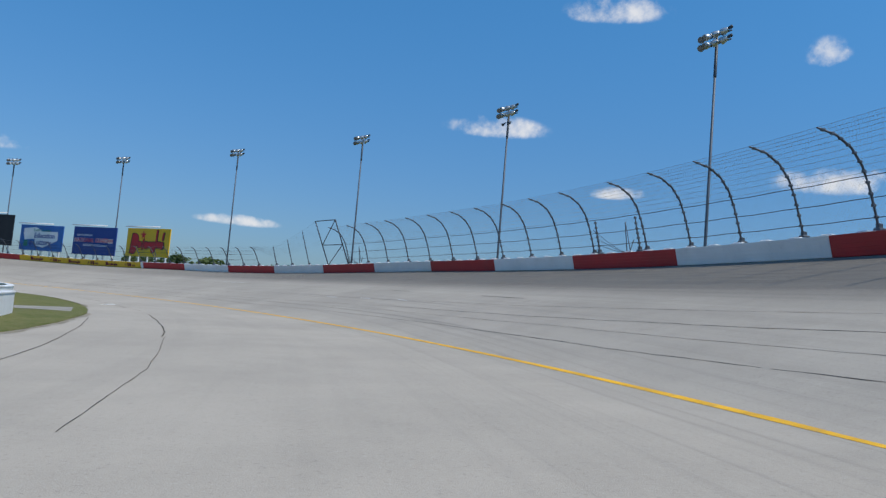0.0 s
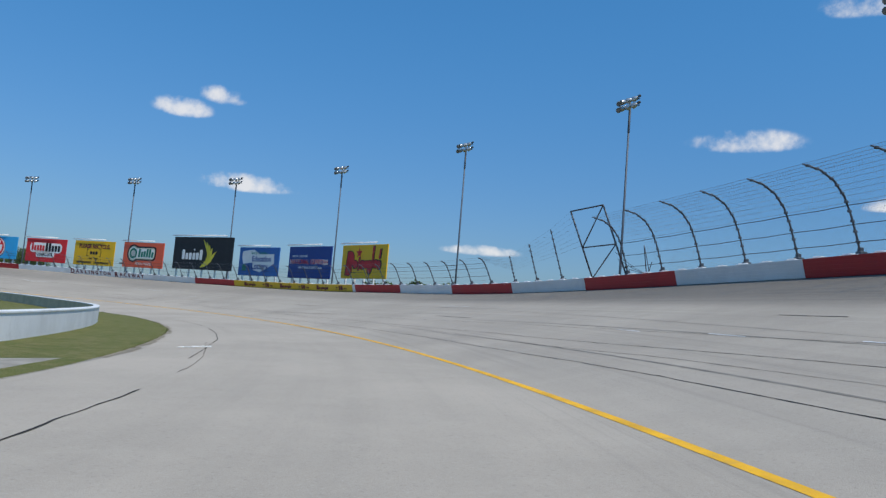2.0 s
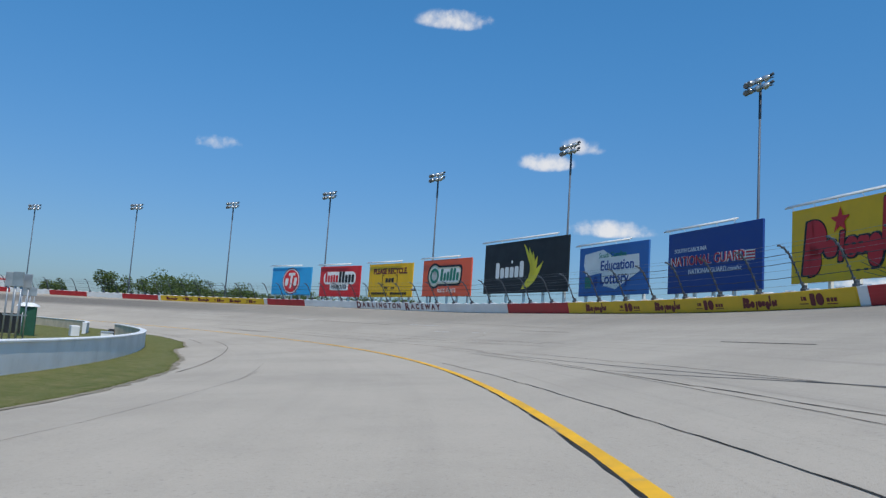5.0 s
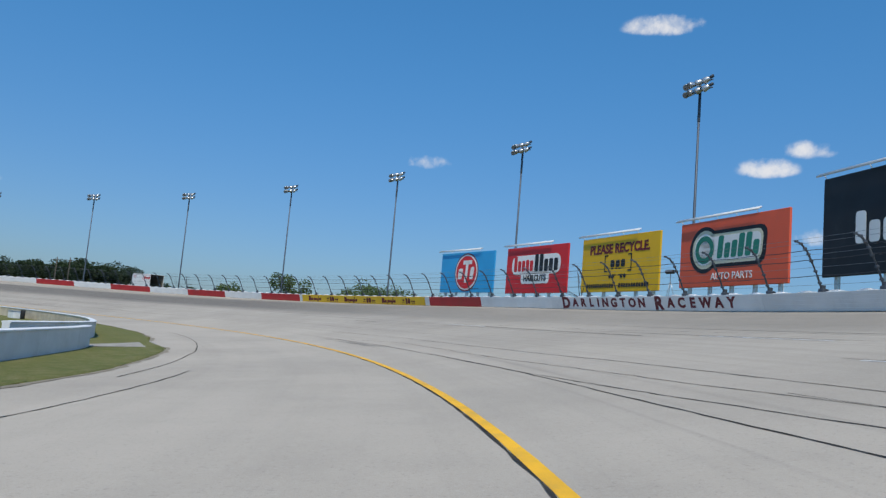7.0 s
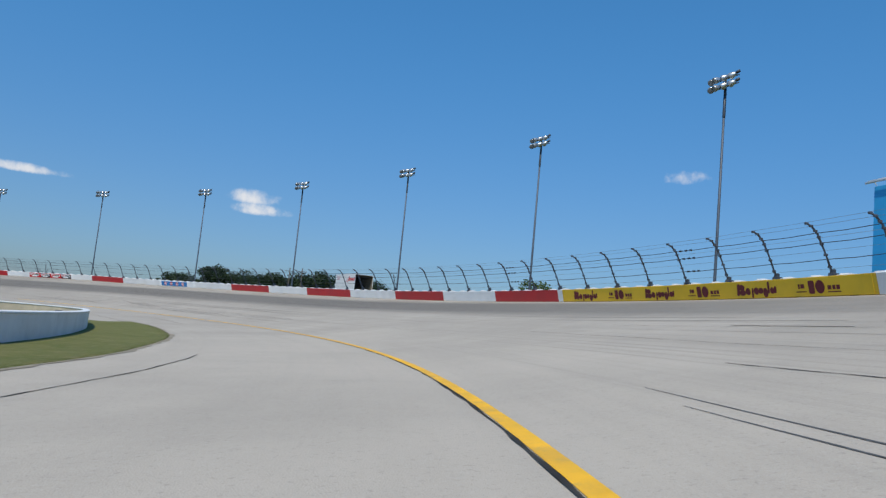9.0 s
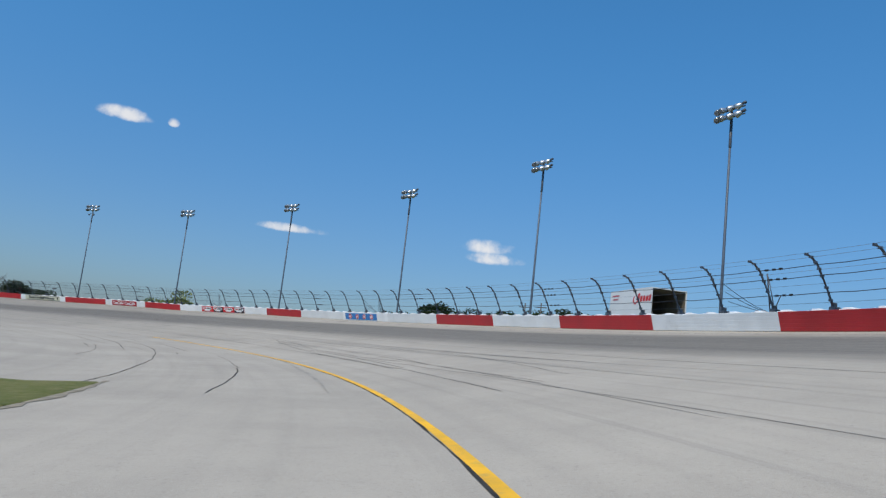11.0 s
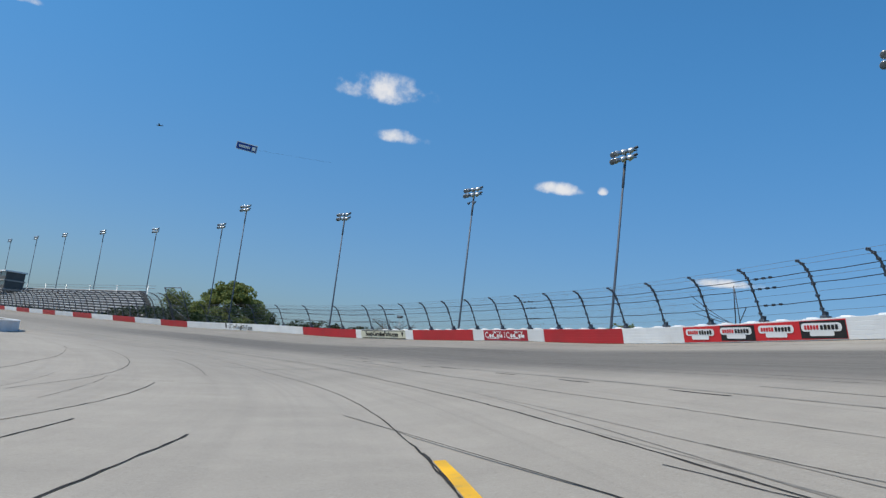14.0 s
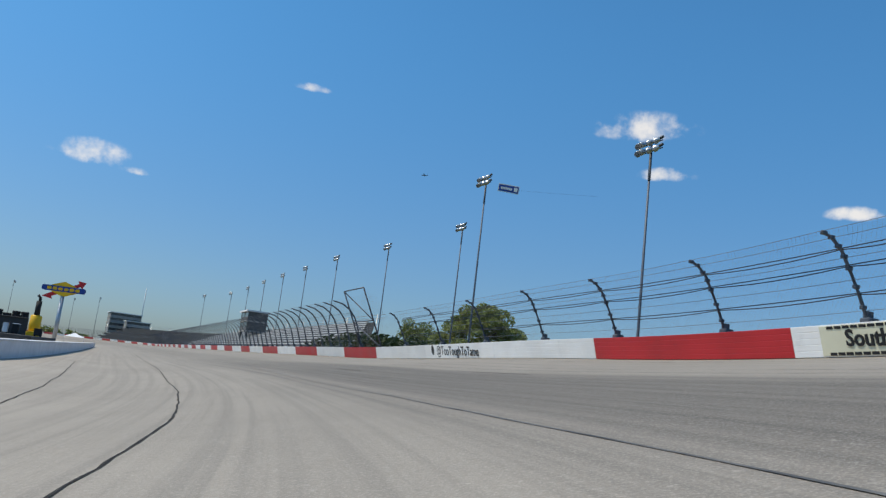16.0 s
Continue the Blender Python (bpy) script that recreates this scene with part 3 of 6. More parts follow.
end_frame(fence_tall, 64.0, 68.0, 4.3)
for s, high, lean in ((71.8, 3.6, 1.3), (75.3, 2.85, 1.0), (78.6, 2.15, 0.75)):
    profile = [(-0.45 + lean * q / 3, high * q / 3) for q in range(4)]
    hung("post", post_mesh(profile, "fence_post_step"), fence_low, stand(s, 0.0, top(s)))
for q, (u0, u1) in enumerate(zip(np.linspace(1.0, 0.5, 8), np.linspace(1.0, 0.72, 8))):
    places = [(68.0, -0.45 + 2.0 * u0, 4.3 * u0), (71.8, -0.45 + 1.3 * u0, 3.6 * u0), (75.3, -0.45 + 1.0 * u0, 2.85 * u0), (78.6, -0.45 + 0.75 * u0, 2.15 * u0), (82.4, *along_profile(LOW, u1))]
    tube_part("wire", [(*at(s, n)[:2], top(s) + z) for s, n, z in places], 0.006, WIRE, fence_low, sides=4)
end_frame(fence_far, 418.4, 413.5, 4.2)


def stay(fence, s, reach=2.4, high=1.75):
    """Anchor of the cables: an upright strut with a brace, and three tail cables running down to its foot from the next post."""
    foot = (*at(s, -0.5)[:2], top(s) + 0.04)
    tube_part("strut", [foot, (*at(s - 0.12, -0.15)[:2], top(s) + high)], 0.03, STEEL, fence, sides=6)
    tube_part("brace", [(*at(s - 0.25, -0.55)[:2], top(s) + 0.04), (*at(s - 0.14, -0.2)[:2], top(s) + high * 0.92)], 0.022, STEEL, fence, sides=6)
    tube_part("brace", [(*at(s - 0.1, -0.55)[:2], top(s) + 0.04), (*at(s - 0.95, -0.2)[:2], top(s) + high * 0.42)], 0.022, STEEL, fence, sides=6)
    for h, n in ((0.62, -0.15), (1.02, 0.02), (1.42, 0.22)):
        sag = [(*at(s + reach * q, -0.5 + (n + 0.5) * q)[:2], top(s) + 0.06 + (h - 0.06) * q ** 1.25) for q in (0, 0.25, 0.5, 0.75, 1.0)]
        tube_part("stay", sag, 0.014, CABLE, fence, sides=5)


for s in (25.2, 62.0, 106.0, 174.0, 250.0, 297.5, 332.0):
    stay(fence_low if s > 64 else fence_tall, s)
short_post = post_mesh([(-0.45, 0.0), (-0.3, 0.7), (-0.12, 1.3), (0.05, 1.95)], "fence_post_short")
for s in (23.95, 27.7):
    hung("post", short_post, fence_tall, stand(s, 0.0, top(s)))


def netting(fence, profile, s0, s1, pitch, width):
    """Chain link between the cables: two families of slanting wires."""
    verts, faces = [], []
    us = np.linspace(0.0, 1.0, len(profile))
    pts = [along_profile(profile, u) for u in us]
    run = [0.0]
    for a, b in zip(pts, pts[1:]):
        run.append(run[-1] + math.hypot(b[0] - a[0], b[1] - a[1]))
    for sense in (1, -1):
        for s in np.arange(s0, s1, pitch):
            o = len(verts)
            for (n, z), r in zip(pts, run):
                sv = s + sense * r * 0.9
                x, y, tx, ty = at(sv, n)
                zz = top(sv) + z
                verts += [(x - tx * width, y - ty * width, zz), (x + tx * width, y + ty * width, zz)]
            faces += [(o + 2 * k, o + 2 * k + 2, o + 2 * k + 3, o + 2 * k + 1) for k in range(len(pts) - 1)]
    ob = hung("netting", mesh_of("netting", verts, faces, WIRE), fence, None, "fine chain link netting")
    return tagged(ob, kind="stuff")


netting(fence_low, LOW, 334.0, 410.0, 0.14, 0.0022)
netting(fence_tall, TALL, -30.0, 60.0, 0.16, 0.0022)
netting(fence_far, TALL, 414.0, 640.0, 0.24, 0.008)


# ---- light poles
def lamp_mesh():
    bm = bmesh.new()
    prof = [(-0.06, 0.09), (0.0, 0.14), (0.12, 0.20), (0.26, 0.245), (0.38, 0.25), (0.44, 0.24)]
    add_tube(bm, [(0, d, -0.35 * d) for d, r in prof], [r for d, r in prof], 12)
    bmesh.ops.recalc_face_normals(bm, faces=bm.faces)
    me = bpy.data.meshes.new("lamp")
    bm.to_mesh(me)
    bm.free()
    me.materials.append(LAMP)
    me.polygons.foreach_set("use_smooth", [True] * len(me.polygons))
    return me


LAMP = paint("lamp_reflector_aluminium", (0.5, 0.51, 0.52), 0.3, metal=0.7, grain=0.08, size=0.3)


SLEEVE = paint("dark_lamp_casing", (0.06, 0.07, 0.085), 0.5, metal=0.3, grain=0.15, size=0.4)


def loudspeakers(pole):
    tube_part("arm", [(-0.5, 0.05, -0.98), (0.5, 0.05, -0.98)], 0.035, POLE, pole, sides=6)
    for x in (-0.5, 0.5):
        tube_part("loudspeaker", [(x, 0.02, -1.0), (x, 0.14, -1.12), (x, 0.3, -1.22)], [0.06, 0.09, 0.17], POLE, pole, sides=8)


def light_pole(height):
    """Origin at the lamps' middle; the shaft runs down into the ground by its height."""
    pole = empty("light_pole", Matrix(), "tall tapered steel light pole with two rows of floodlights", "light pole", "light poles round the speedway")
    tube_part("pole", [(0, 0, -height), (0, 0, -height * 0.5), (0, 0, 0.4)], [0.145, 0.112, 0.08], POLE, pole, sides=12)
    tube_part("sleeve", [(0, 0, -2.6), (0, 0, -2.5), (0, 0, -0.3)], [0.095, 0.112, 0.105], SLEEVE, pole, sides=10)
    lm = lamp_mesh()
    bm = bmesh.new()
    add_tube(bm, [(0, 0.435, -0.152), (0, 0.45, -0.158), (0, 0.465, -0.163)], [0.23, 0.2, 0.09], 12)
    lens_me = bpy.data.meshes.new("lens")
    bm.to_mesh(lens_me)
    bm.free()
    lens_me.materials.append(paint("lamp_glass", (0.16, 0.17, 0.18), 0.15, grain=0.05, size=0.3, spec=0.7))
    for z in (0.30, -0.30):
        tube_part("crossarm", [(-1.45, 0.12, z), (1.45, 0.12, z)], 0.05, POLE, pole, sides=6)
        for x, turn in ((1.2, 42), (0.42, -12), (-0.42, -48), (-1.2, -62)):
            lamp = hung("lamp", lm, pole, pose(x, 0.25, z + 0.12, -8, 0, turn))
            hung("lens", lens_me, lamp)
            tube_part("housing", [(0, -0.36, 0.126), (0, -0.33, 0.115), (0, -0.12, 0.042), (0, -0.04, 0.014)], [0.07, 0.115, 0.125, 0.09], SLEEVE, lamp, sides=8)
    return pole


# each pole: place along the wall, distance behind it, height of the lamps
POLES = [(30.6, -11.0, 21.1), (54.2, -11.0, 20.9), (80.3, -12.2, 21.8), (107.2, -13.6, 22.5), (130.6, -12.7, 21.8), (150.8, -10.0, 20.7), (173.1, -9.3, 21.0), (196.7, -10.3, 21.1), (219.6, -11.1, 21.0),
         (243.4, -12.4, 21.5), (267.6, -13.2, 21.4), (288.2, -11.8, 21.0), (310.4, -11.9, 20.8), (332.9, -11.2, 20.3), (355.2, -11.6, 19.9), (379.4, -15.6, 21.1), (406.0, -17.3, 20.6),
         (435.9, -18.1, 24.1), (464.0, -28.5, 24.7), (492.9, -27.0, 24.8), (522.1, -25.5, 25.4), (554.7, -26.4, 26.2), (579.7, -25.8, 26.3), (609.4, -26.0, 26.6), (640, -26, 26.6), (672, -26, 26.6), (705, -26, 26.6)]
lamp_model = light_pole(28.5)
for k, (s, n, z) in enumerate(POLES):
    if k:
        copied = copy_thing(lamp_model, stand(s, n, z + 0.1))
        if k in (1, 15):
            loudspeakers(copied)
    else:
        lamp_model.matrix_basis = stand(s, n, z + 0.1)


# ---- billboards
def face_pose(s, n, z):
    """Pose of a sign that faces the infield: x to a reader's right, y up, z out of the face."""
    x, y, tx, ty = at(s, n)
    return Matrix(((-tx, 0, -ty, x), (-ty, 0, tx, y), (0, 1, 0, z), (0, 0, 0, 1)))


def wall_face(s, lift, z):
    """Pose on the leaning face of the barrier, z metres above its foot: x to a reader's right, y up the face."""
    x, y, tx, ty = at(s, lift + WALL_LEAN * z)
    k = math.hypot(1.0, WALL_LEAN)
    return Matrix(((-tx, -ty * WALL_LEAN / k, -ty / k, x), (-ty, tx * WALL_LEAN / k, tx / k, y), (0, 1 / k, -WALL_LEAN / k, wall_foot(s) + z), (0, 0, 0, 1)))


def flat_mesh(name, outlines, material, depth=0.03):
    """Flat plates from outlines (lists of x, y), lifted off the face and given a thickness."""
    bm = bmesh.new()
    for pts in outlines:
        vs = [bm.verts.new((x, y, depth)) for x, y in pts]
        f = bm.faces.new(vs)
        low = [bm.verts.new((x, y, 0.004)) for x, y in pts]
        for k in range(len(pts)):
            k2 = (k + 1) % len(pts)
            bm.faces.new((low[k], low[k2], vs[k2], vs[k]))
    bmesh.ops.recalc_face_normals(bm, faces=bm.faces)
    bmesh.ops.triangulate(bm, faces=[f for f in bm.faces if len(f.verts) > 4])
    me = bpy.data.meshes.new(name)
    bm.to_mesh(me)
    bm.free()
    me.materials.append(material)
    return me


def rect(x, y, w, h, lean=0.0, r=0.0):
    """Corner points of a bar centred at x, y, leaning by its top and with rounded corners."""
    if r <= 0:
        return [(x - w / 2 - lean * h / 2, y - h / 2), (x + w / 2 - lean * h / 2, y - h / 2), (x + w / 2 + lean * h / 2, y + h / 2), (x - w / 2 + lean * h / 2, y + h / 2)]
    out = []
    for cx, cy, a0 in ((x + w / 2 - r, y + h / 2 - r, 0), (x - w / 2 + r, y + h / 2 - r, 90), (x - w / 2 + r, y - h / 2 + r, 180), (x + w / 2 - r, y - h / 2 + r, 270)):
        for a in (0, 30, 60, 90):
            px, py = cx + r * math.cos(radians(a0 + a)), cy + r * math.sin(radians(a0 + a))
            out.append((px + lean * (py - y), py))
    return out


def disc(x, y, rx, ry, k=28):
    return [(x + rx * math.cos(2 * math.pi * i / k), y + ry * math.sin(2 * math.pi * i / k)) for i in range(k)]


def words(text, size, material, parent, m, wide=1.0, depth=0.015, name="letter", label="", bold=0.0):
    """Lettering, one mesh for each letter."""
    cu = bpy.data.curves.new("lettering", "FONT")
    cu.body, cu.size, cu.align_x, cu.align_y, cu.extrude, cu.offset = text, size, "CENTER", "CENTER", depth, bold
    cu.resolution_u = 3
    tmp = bpy.data.objects.new("lettering", cu)
    me = bpy.data.meshes.new_from_object(tmp)
    bpy.data.objects.remove(tmp)
    bpy.data.curves.remove(cu)
    me.transform(Matrix.Diagonal((wide, 1, 1, 1)))
    verts = [tuple(v.co) for v in me.vertices]
    faces = [tuple(p.vertices) for p in me.polygons]
    bpy.data.meshes.remove(me)
    root = list(range(len(verts)))

    def find(k):
        while root[k] != k:
            root[k] = root[root[k]]
            k = root[k]
        return k

    for f in faces:
        for k in f[1:]:
            root[find(k)] = find(f[0])
    islands = {}
    for k in range(len(verts)):
        islands.setdefault(find(k), []).append(k)
    spans = sorted((min(verts[k][0] for k in ks), max(verts[k][0] for k in ks), r) for r, ks in islands.items())
    groups = []
    for lo, hi, r in spans:
        if groups and lo < groups[-1][0] - 0.3 * (hi - lo):
            groups[-1][0] = max(groups[-1][0], hi)
            groups[-1][1].add(r)
        else:
            groups.append([hi, {r}])
    out = None
    for _, roots in groups:
        keep = [k for k in range(len(verts)) if find(k) in roots]
        index = {k: i for i, k in enumerate(keep)}
        out = hung(name, mesh_of(name, [verts[k] for k in keep], [tuple(index[k] for k in f) for f in faces if f[0] in index], material), parent, m, label)
    return out


def vinyl(name, colour):
    return paint(name, colour, 0.5, grain=0.04, size=1.5, dirt=0.06, dirt_colour=(0.2, 0.2, 0.2))


V_WHITE, V_BLACK, V_RED, V_MAROON = vinyl("white_vinyl", (0.80, 0.80, 0.79)), vinyl("black_vinyl", (0.012, 0.013, 0.016)), vinyl("red_vinyl", (0.60, 0.022, 0.028)), vinyl("maroon_vinyl", (0.14, 0.013, 0.022))
V_YELLOW, V_BLUE, V_SKY, V_ORANGE = vinyl("yellow_vinyl", (0.80, 0.46, 0.012)), vinyl("deep_blue_vinyl", (0.012, 0.055, 0.26)), vinyl("sky_blue_vinyl", (0.03, 0.36, 0.72)), vinyl("orange_red_vinyl", (0.74, 0.11, 0.05))
V_GREEN, V_GOLD, V_LIME, V_LBLUE = vinyl("green_vinyl", (0.02, 0.20, 0.14)), vinyl("gold_vinyl", (0.72, 0.62, 0.05)), vinyl("lime_vinyl", (0.42, 0.55, 0.10)), vinyl("mid_blue_vinyl", (0.03, 0.14, 0.42))
V_CREAM = vinyl("cream_vinyl", (0.62, 0.60, 0.46))


def billboard(s0, s1, z0, z1, material, label, n=-5.5, rail=0.77):
    """Panel on steel legs with a light rail along its top; returns the thing and its width and height."""
    sm = (s0 + s1) / 2
    wide, high = s1 - s0, z1 - z0
    # true width across at that distance outside the curve
    a, b = at(s0, n), at(s1, n)
    wide = math.hypot(a[0] - b[0], a[1] - b[1])
    foot = outside(sm, n)
    thing = empty("billboard", face_pose(sm, n, foot), label, "billboard", "billboards behind the turn wall")
    zc = (z0 + z1) / 2 - foot
    box_part("board", (wide, high, 0.16), pose(0, zc, 0), material, thing, bevel=0.02)
    for x in np.linspace(-wide / 2 + 0.8, wide / 2 - 0.8, 5):
        box_part("leg", (0.2, z1 - foot - 0.3 + 0.6, 0.2), pose(float(x), (z1 - foot - 0.3) / 2 - 0.3, -0.2), CAP, thing)
    x0, x1 = -wide / 2 - 0.35, wide * (rail - 0.5)
    for up, out in ((0.30, 0.10), (0.20, 0.26)):
        tube_part("light_rail", [(x0, zc + high / 2 + up, out), (x1, zc + high / 2 + up, out)], 0.055, V_WHITE, thing, sides=8)
    for x in np.linspace(x0 + 0.5, x1 - 0.3, 5):
        tube_part("bracket", [(float(x), zc + high / 2 - 0.05, 0.0), (float(x), zc + high / 2 + 0.22, 0.24)], 0.022, CAP, thing, sides=5)
    thing["w"], thing["h"], thing["c"] = wide, high, zc
    return thing


def on_board(thing, name, outlines, material, layer=1, label=""):
    for outline in outlines:
        hung(name, flat_mesh(name, [outline], material, 0.012), thing, pose(0, thing["c"], 0.08 + 0.012 * layer), label)


bb_yellow = billboard(110.3, 119.8, 5.4, 9.65, V_YELLOW, "yellow billboard with a red script emblem above the wall")
bb_blue = billboard(122.2, 131.6, 5.2, 9.6, V_BLUE, "deep blue billboard with red and white lettering")
bb_lottery = billboard(133.9, 143.0, 5.3, 9.5, V_LBLUE, "blue billboard with a white state emblem and lettering")
bb_black = billboard(144.8, 158.5, 5.8, 11.0, V_BLACK, "large black billboard with a gold fan emblem", rail=0.89)
bb_orange = billboard(160.7, 169.9, 5.6, 9.85, V_ORANGE, "orange red billboard with a green and white emblem")
bb_recycle = billboard(172.0, 181.0, 5.5, 9.75, V_YELLOW, "golden yellow recycling billboard with dark red lettering")
bb_red = billboard(182.9, 191.7, 5.5, 9.7, V_RED, "red billboard with a black and white emblem")
bb_sky = billboard(193.7, 202.6, 5.6, 9.7, V_SKY, "sky blue billboard with a red oval emblem")


# ---- what the billboards show
def letter_shapes(x0, x1, y, high, count, seed, lean=0.0, tall=()):
    """A row of rounded blocks the size of a wordmark's letters."""
    rng = random.Random(seed)
    wide = (x1 - x0) / count
    out = []
    for k in range(count):
        h = high * (1.35 if k in tall else rng.uniform(0.86, 1.0))
        out.append(rect(x0 + wide * (k + 0.5), y + (h - high) / 2, wide * 0.78, h, lean, wide * 0.22))
    return out


def arc_band(cx, cy, r0, r1, a0, a1, k=14):
    pts = [(cx + r1 * math.cos(radians(a0 + (a1 - a0) * i / k)), cy + r1 * math.sin(radians(a0 + (a1 - a0) * i / k))) for i in range(k + 1)]
    return pts + [(cx + r0 * math.cos(radians(a1 + (a0 - a1) * i / k)), cy + r0 * math.sin(radians(a1 + (a0 - a1) * i / k))) for i in range(k + 1)]


# yellow board: red script emblem, drawn as plain strokes with a dark edge
script = [arc_band(-3.1, 0.3, 0.0, 1.05, -100, 100), arc_band(-3.3, -0.95, 0.0, 0.85, -95, 95), rect(-3.45, -0.2, 0.6, 3.0, 0.12, 0.1), disc(-1.75, -0.35, 0.5, 0.5), rect(-0.95, -0.3, 0.3, 1.6, 0.1, 0.1),
          disc(-0.25, -0.4, 0.5, 0.55), rect(0.55, -0.35, 0.75, 0.9, 0.1, 0.2), disc(1.35, -0.7, 0.5, 0.85), rect(2.0, 0.55, 0.36, 2.7, 0.05, 0.12), disc(2.6, -0.3, 0.45, 0.5), disc(3.3, -0.4, 0.42, 0.55), rect(3.45, 0.95, 0.34, 1.1, 0.15, 0.1)]
star = [(-1.05 + (0.75 if i % 2 == 0 else 0.3) * math.sin(math.pi * i / 5), 1.1 + (0.75 if i % 2 == 0 else 0.3) * math.cos(math.pi * i / 5)) for i in range(10)]
grown = [[(x * 1.03 + (0.09 if x > cx else -0.09), y + (0.09 if y > cy else -0.09)) for x, y in o] for o in script for cx, cy in [(sum(p[0] for p in o) / len(o), sum(p[1] for p in o) / len(o))]]
on_board(bb_yellow, "emblem_edge", grown, V_BLACK, 0)
on_board(bb_yellow, "emblem", script, V_RED, 2)
on_board(bb_yellow, "star", [star], V_RED, 3)

# deep blue board
words("NATIONAL GUARD", 1.0, V_WHITE, bb_blue, pose(-0.55, bb_blue["c"] + 0.05, 0.09), 0.92)
words("NATIONAL GUARD", 0.94, V_RED, bb_blue, pose(-0.55, bb_blue["c"] + 0.05, 0.11), 0.94)
words("SOUTH CAROLINA", 0.42, V_WHITE, bb_blue, pose(-2.3, bb_blue["c"] + 0.85, 0.09))
words("NATIONALGUARD.com/sc", 0.5, V_WHITE, bb_blue, pose(0.3, bb_blue["c"] - 0.72, 0.09), 0.95)
on_board(bb_blue, "flag_stripe", [rect(3.75, 0.32 - 0.2 * k, 1.0, 0.09, 0.0) for k in range(4)], V_WHITE, 1)
on_board(bb_blue, "flag_stripe", [rect(3.75, 0.22 - 0.2 * k, 1.0, 0.09, 0.0) for k in range(3)], V_RED, 1)

# blue board with the white state shape
state = [(-3.9, 1.5), (-1.2, 1.75), (0.2, 1.1), (3.6, 1.1), (3.7, -0.3), (2.3, -0.9), (0.6, -1.6), (-1.0, -1.3), (-1.6, -0.2), (-3.6, -0.4), (-4.0, 0.6)]
on_board(bb_lottery, "state_shape", [state], V_WHITE, 1)
words("South Carolina", 0.62, V_GREEN, bb_lottery, pose(0.1, bb_lottery["c"] + 1.25, 0.11))
words("Education", 1.15, V_BLUE, bb_lottery, pose(0.75, bb_lottery["c"] + 0.35, 0.11), bold=0.02)
words("Lottery", 1.3, V_BLUE, bb_lottery, pose(0.4, bb_lottery["c"] - 0.75, 0.11), bold=0.02)
on_board(bb_lottery, "palm_tile", [rect(-3.3, -0.95, 0.9, 1.0, 0, 0.1)], V_GREEN, 2)
on_board(bb_lottery, "drop", [disc(-2.2, -0.9, 0.32, 0.45)], V_BLUE, 2)

# black board: white wordmark blocks and a gold fan of five blades
on_board(bb_black, "wordmark", letter_shapes(-4.95, 0.25, -0.45, 1.2, 6, 3, 0.0, (0, 5)) + [disc(-1.9, 0.55, 0.17, 0.17)], V_WHITE, 1)


def blade(base, tip, wide, bow):
    """A curved leaf from its base to its tip."""
    (x0, y0), (x1, y1) = base, tip
    d = math.hypot(x1 - x0, y1 - y0)
    px, py = (y1 - y0) / d, -(x1 - x0) / d
    edge = []
    for side, us in ((1, range(0, 9)), (-1, range(7, 0, -1))):
        for k in us:
            u = k / 8
            w = bow * math.sin(math.pi * u) + side * wide * math.sin(math.pi * u ** 0.8) / 2
            edge.append((x0 + (x1 - x0) * u + px * w, y0 + (y1 - y0) * u + py * w))
    return edge


TIPS = ((0.05, 2.25), (0.95, 1.85), (1.65, 1.45), (2.4, 0.95), (3.35, 0.35))
ROOTS = ((1.35, 0.05), (1.38, -0.3), (1.3, -0.75), (1.0, -1.25), (-0.15, -2.25))
on_board(bb_black, "blade", [blade(r0, t0, 0.36 + 0.13 * k, 0.10 + 0.04 * k) for k, (t0, r0) in enumerate(zip(TIPS, ROOTS))], V_GOLD, 1)

# orange board: outlined green and white wordmark, small white words below
base = [rect(-0.15, 0.25, 5.9, 1.9, 0.08, 0.5), disc(-2.3, 0.25, 1.2, 1.25)]
on_board(bb_orange, "emblem_edge", [rect(-0.1, 0.25, 6.4, 2.35, 0.08, 0.6), disc(-2.35, 0.25, 1.45, 1.5)], V_BLACK, 0)
on_board(bb_orange, "emblem_rim", base, V_CREAM, 1)
on_board(bb_orange, "emblem_white", [rect(-0.1, 0.25, 5.5, 1.55, 0.08, 0.4), disc(-2.3, 0.25, 0.98, 1.02)], V_WHITE, 2)
on_board(bb_orange, "emblem_green", [arc_band(-2.3, 0.25, 0.55, 0.9, 0, 359, 24)] + letter_shapes(-1.1, 2.6, 0.15, 1.05, 6, 8, 0.1, (0, 3, 4)), V_GREEN, 3)
words("AUTO PARTS", 0.62, V_WHITE, bb_orange, pose(0.2, bb_orange["c"] - 1.5, 0.09))

# recycling board
words("PLEASE RECYCLE.", 0.98, V_MAROON, bb_recycle, pose(0.0, bb_recycle["c"] + 1.15, 0.09), 0.96, bold=0.035)
on_board(bb_recycle, "emblem", letter_shapes(-0.95, 0.95, 0.05, 0.62, 3, 4) + [rect(-1.6, 0.05, 0.1, 1.3), rect(-1.42, 0.65, 0.4, 0.1), rect(-1.42, -0.55, 0.4, 0.1), rect(1.6, 0.05, 0.1, 1.3), rect(1.42, 0.65, 0.4, 0.1), rect(1.42, -0.55, 0.4, 0.1)], V_BLACK, 1)
on_board(bb_recycle, "wheel", [disc(x, -0.95, 0.16, 0.16) for x in (-0.9, -0.5, 0.5, 0.9)], V_BLACK, 1)
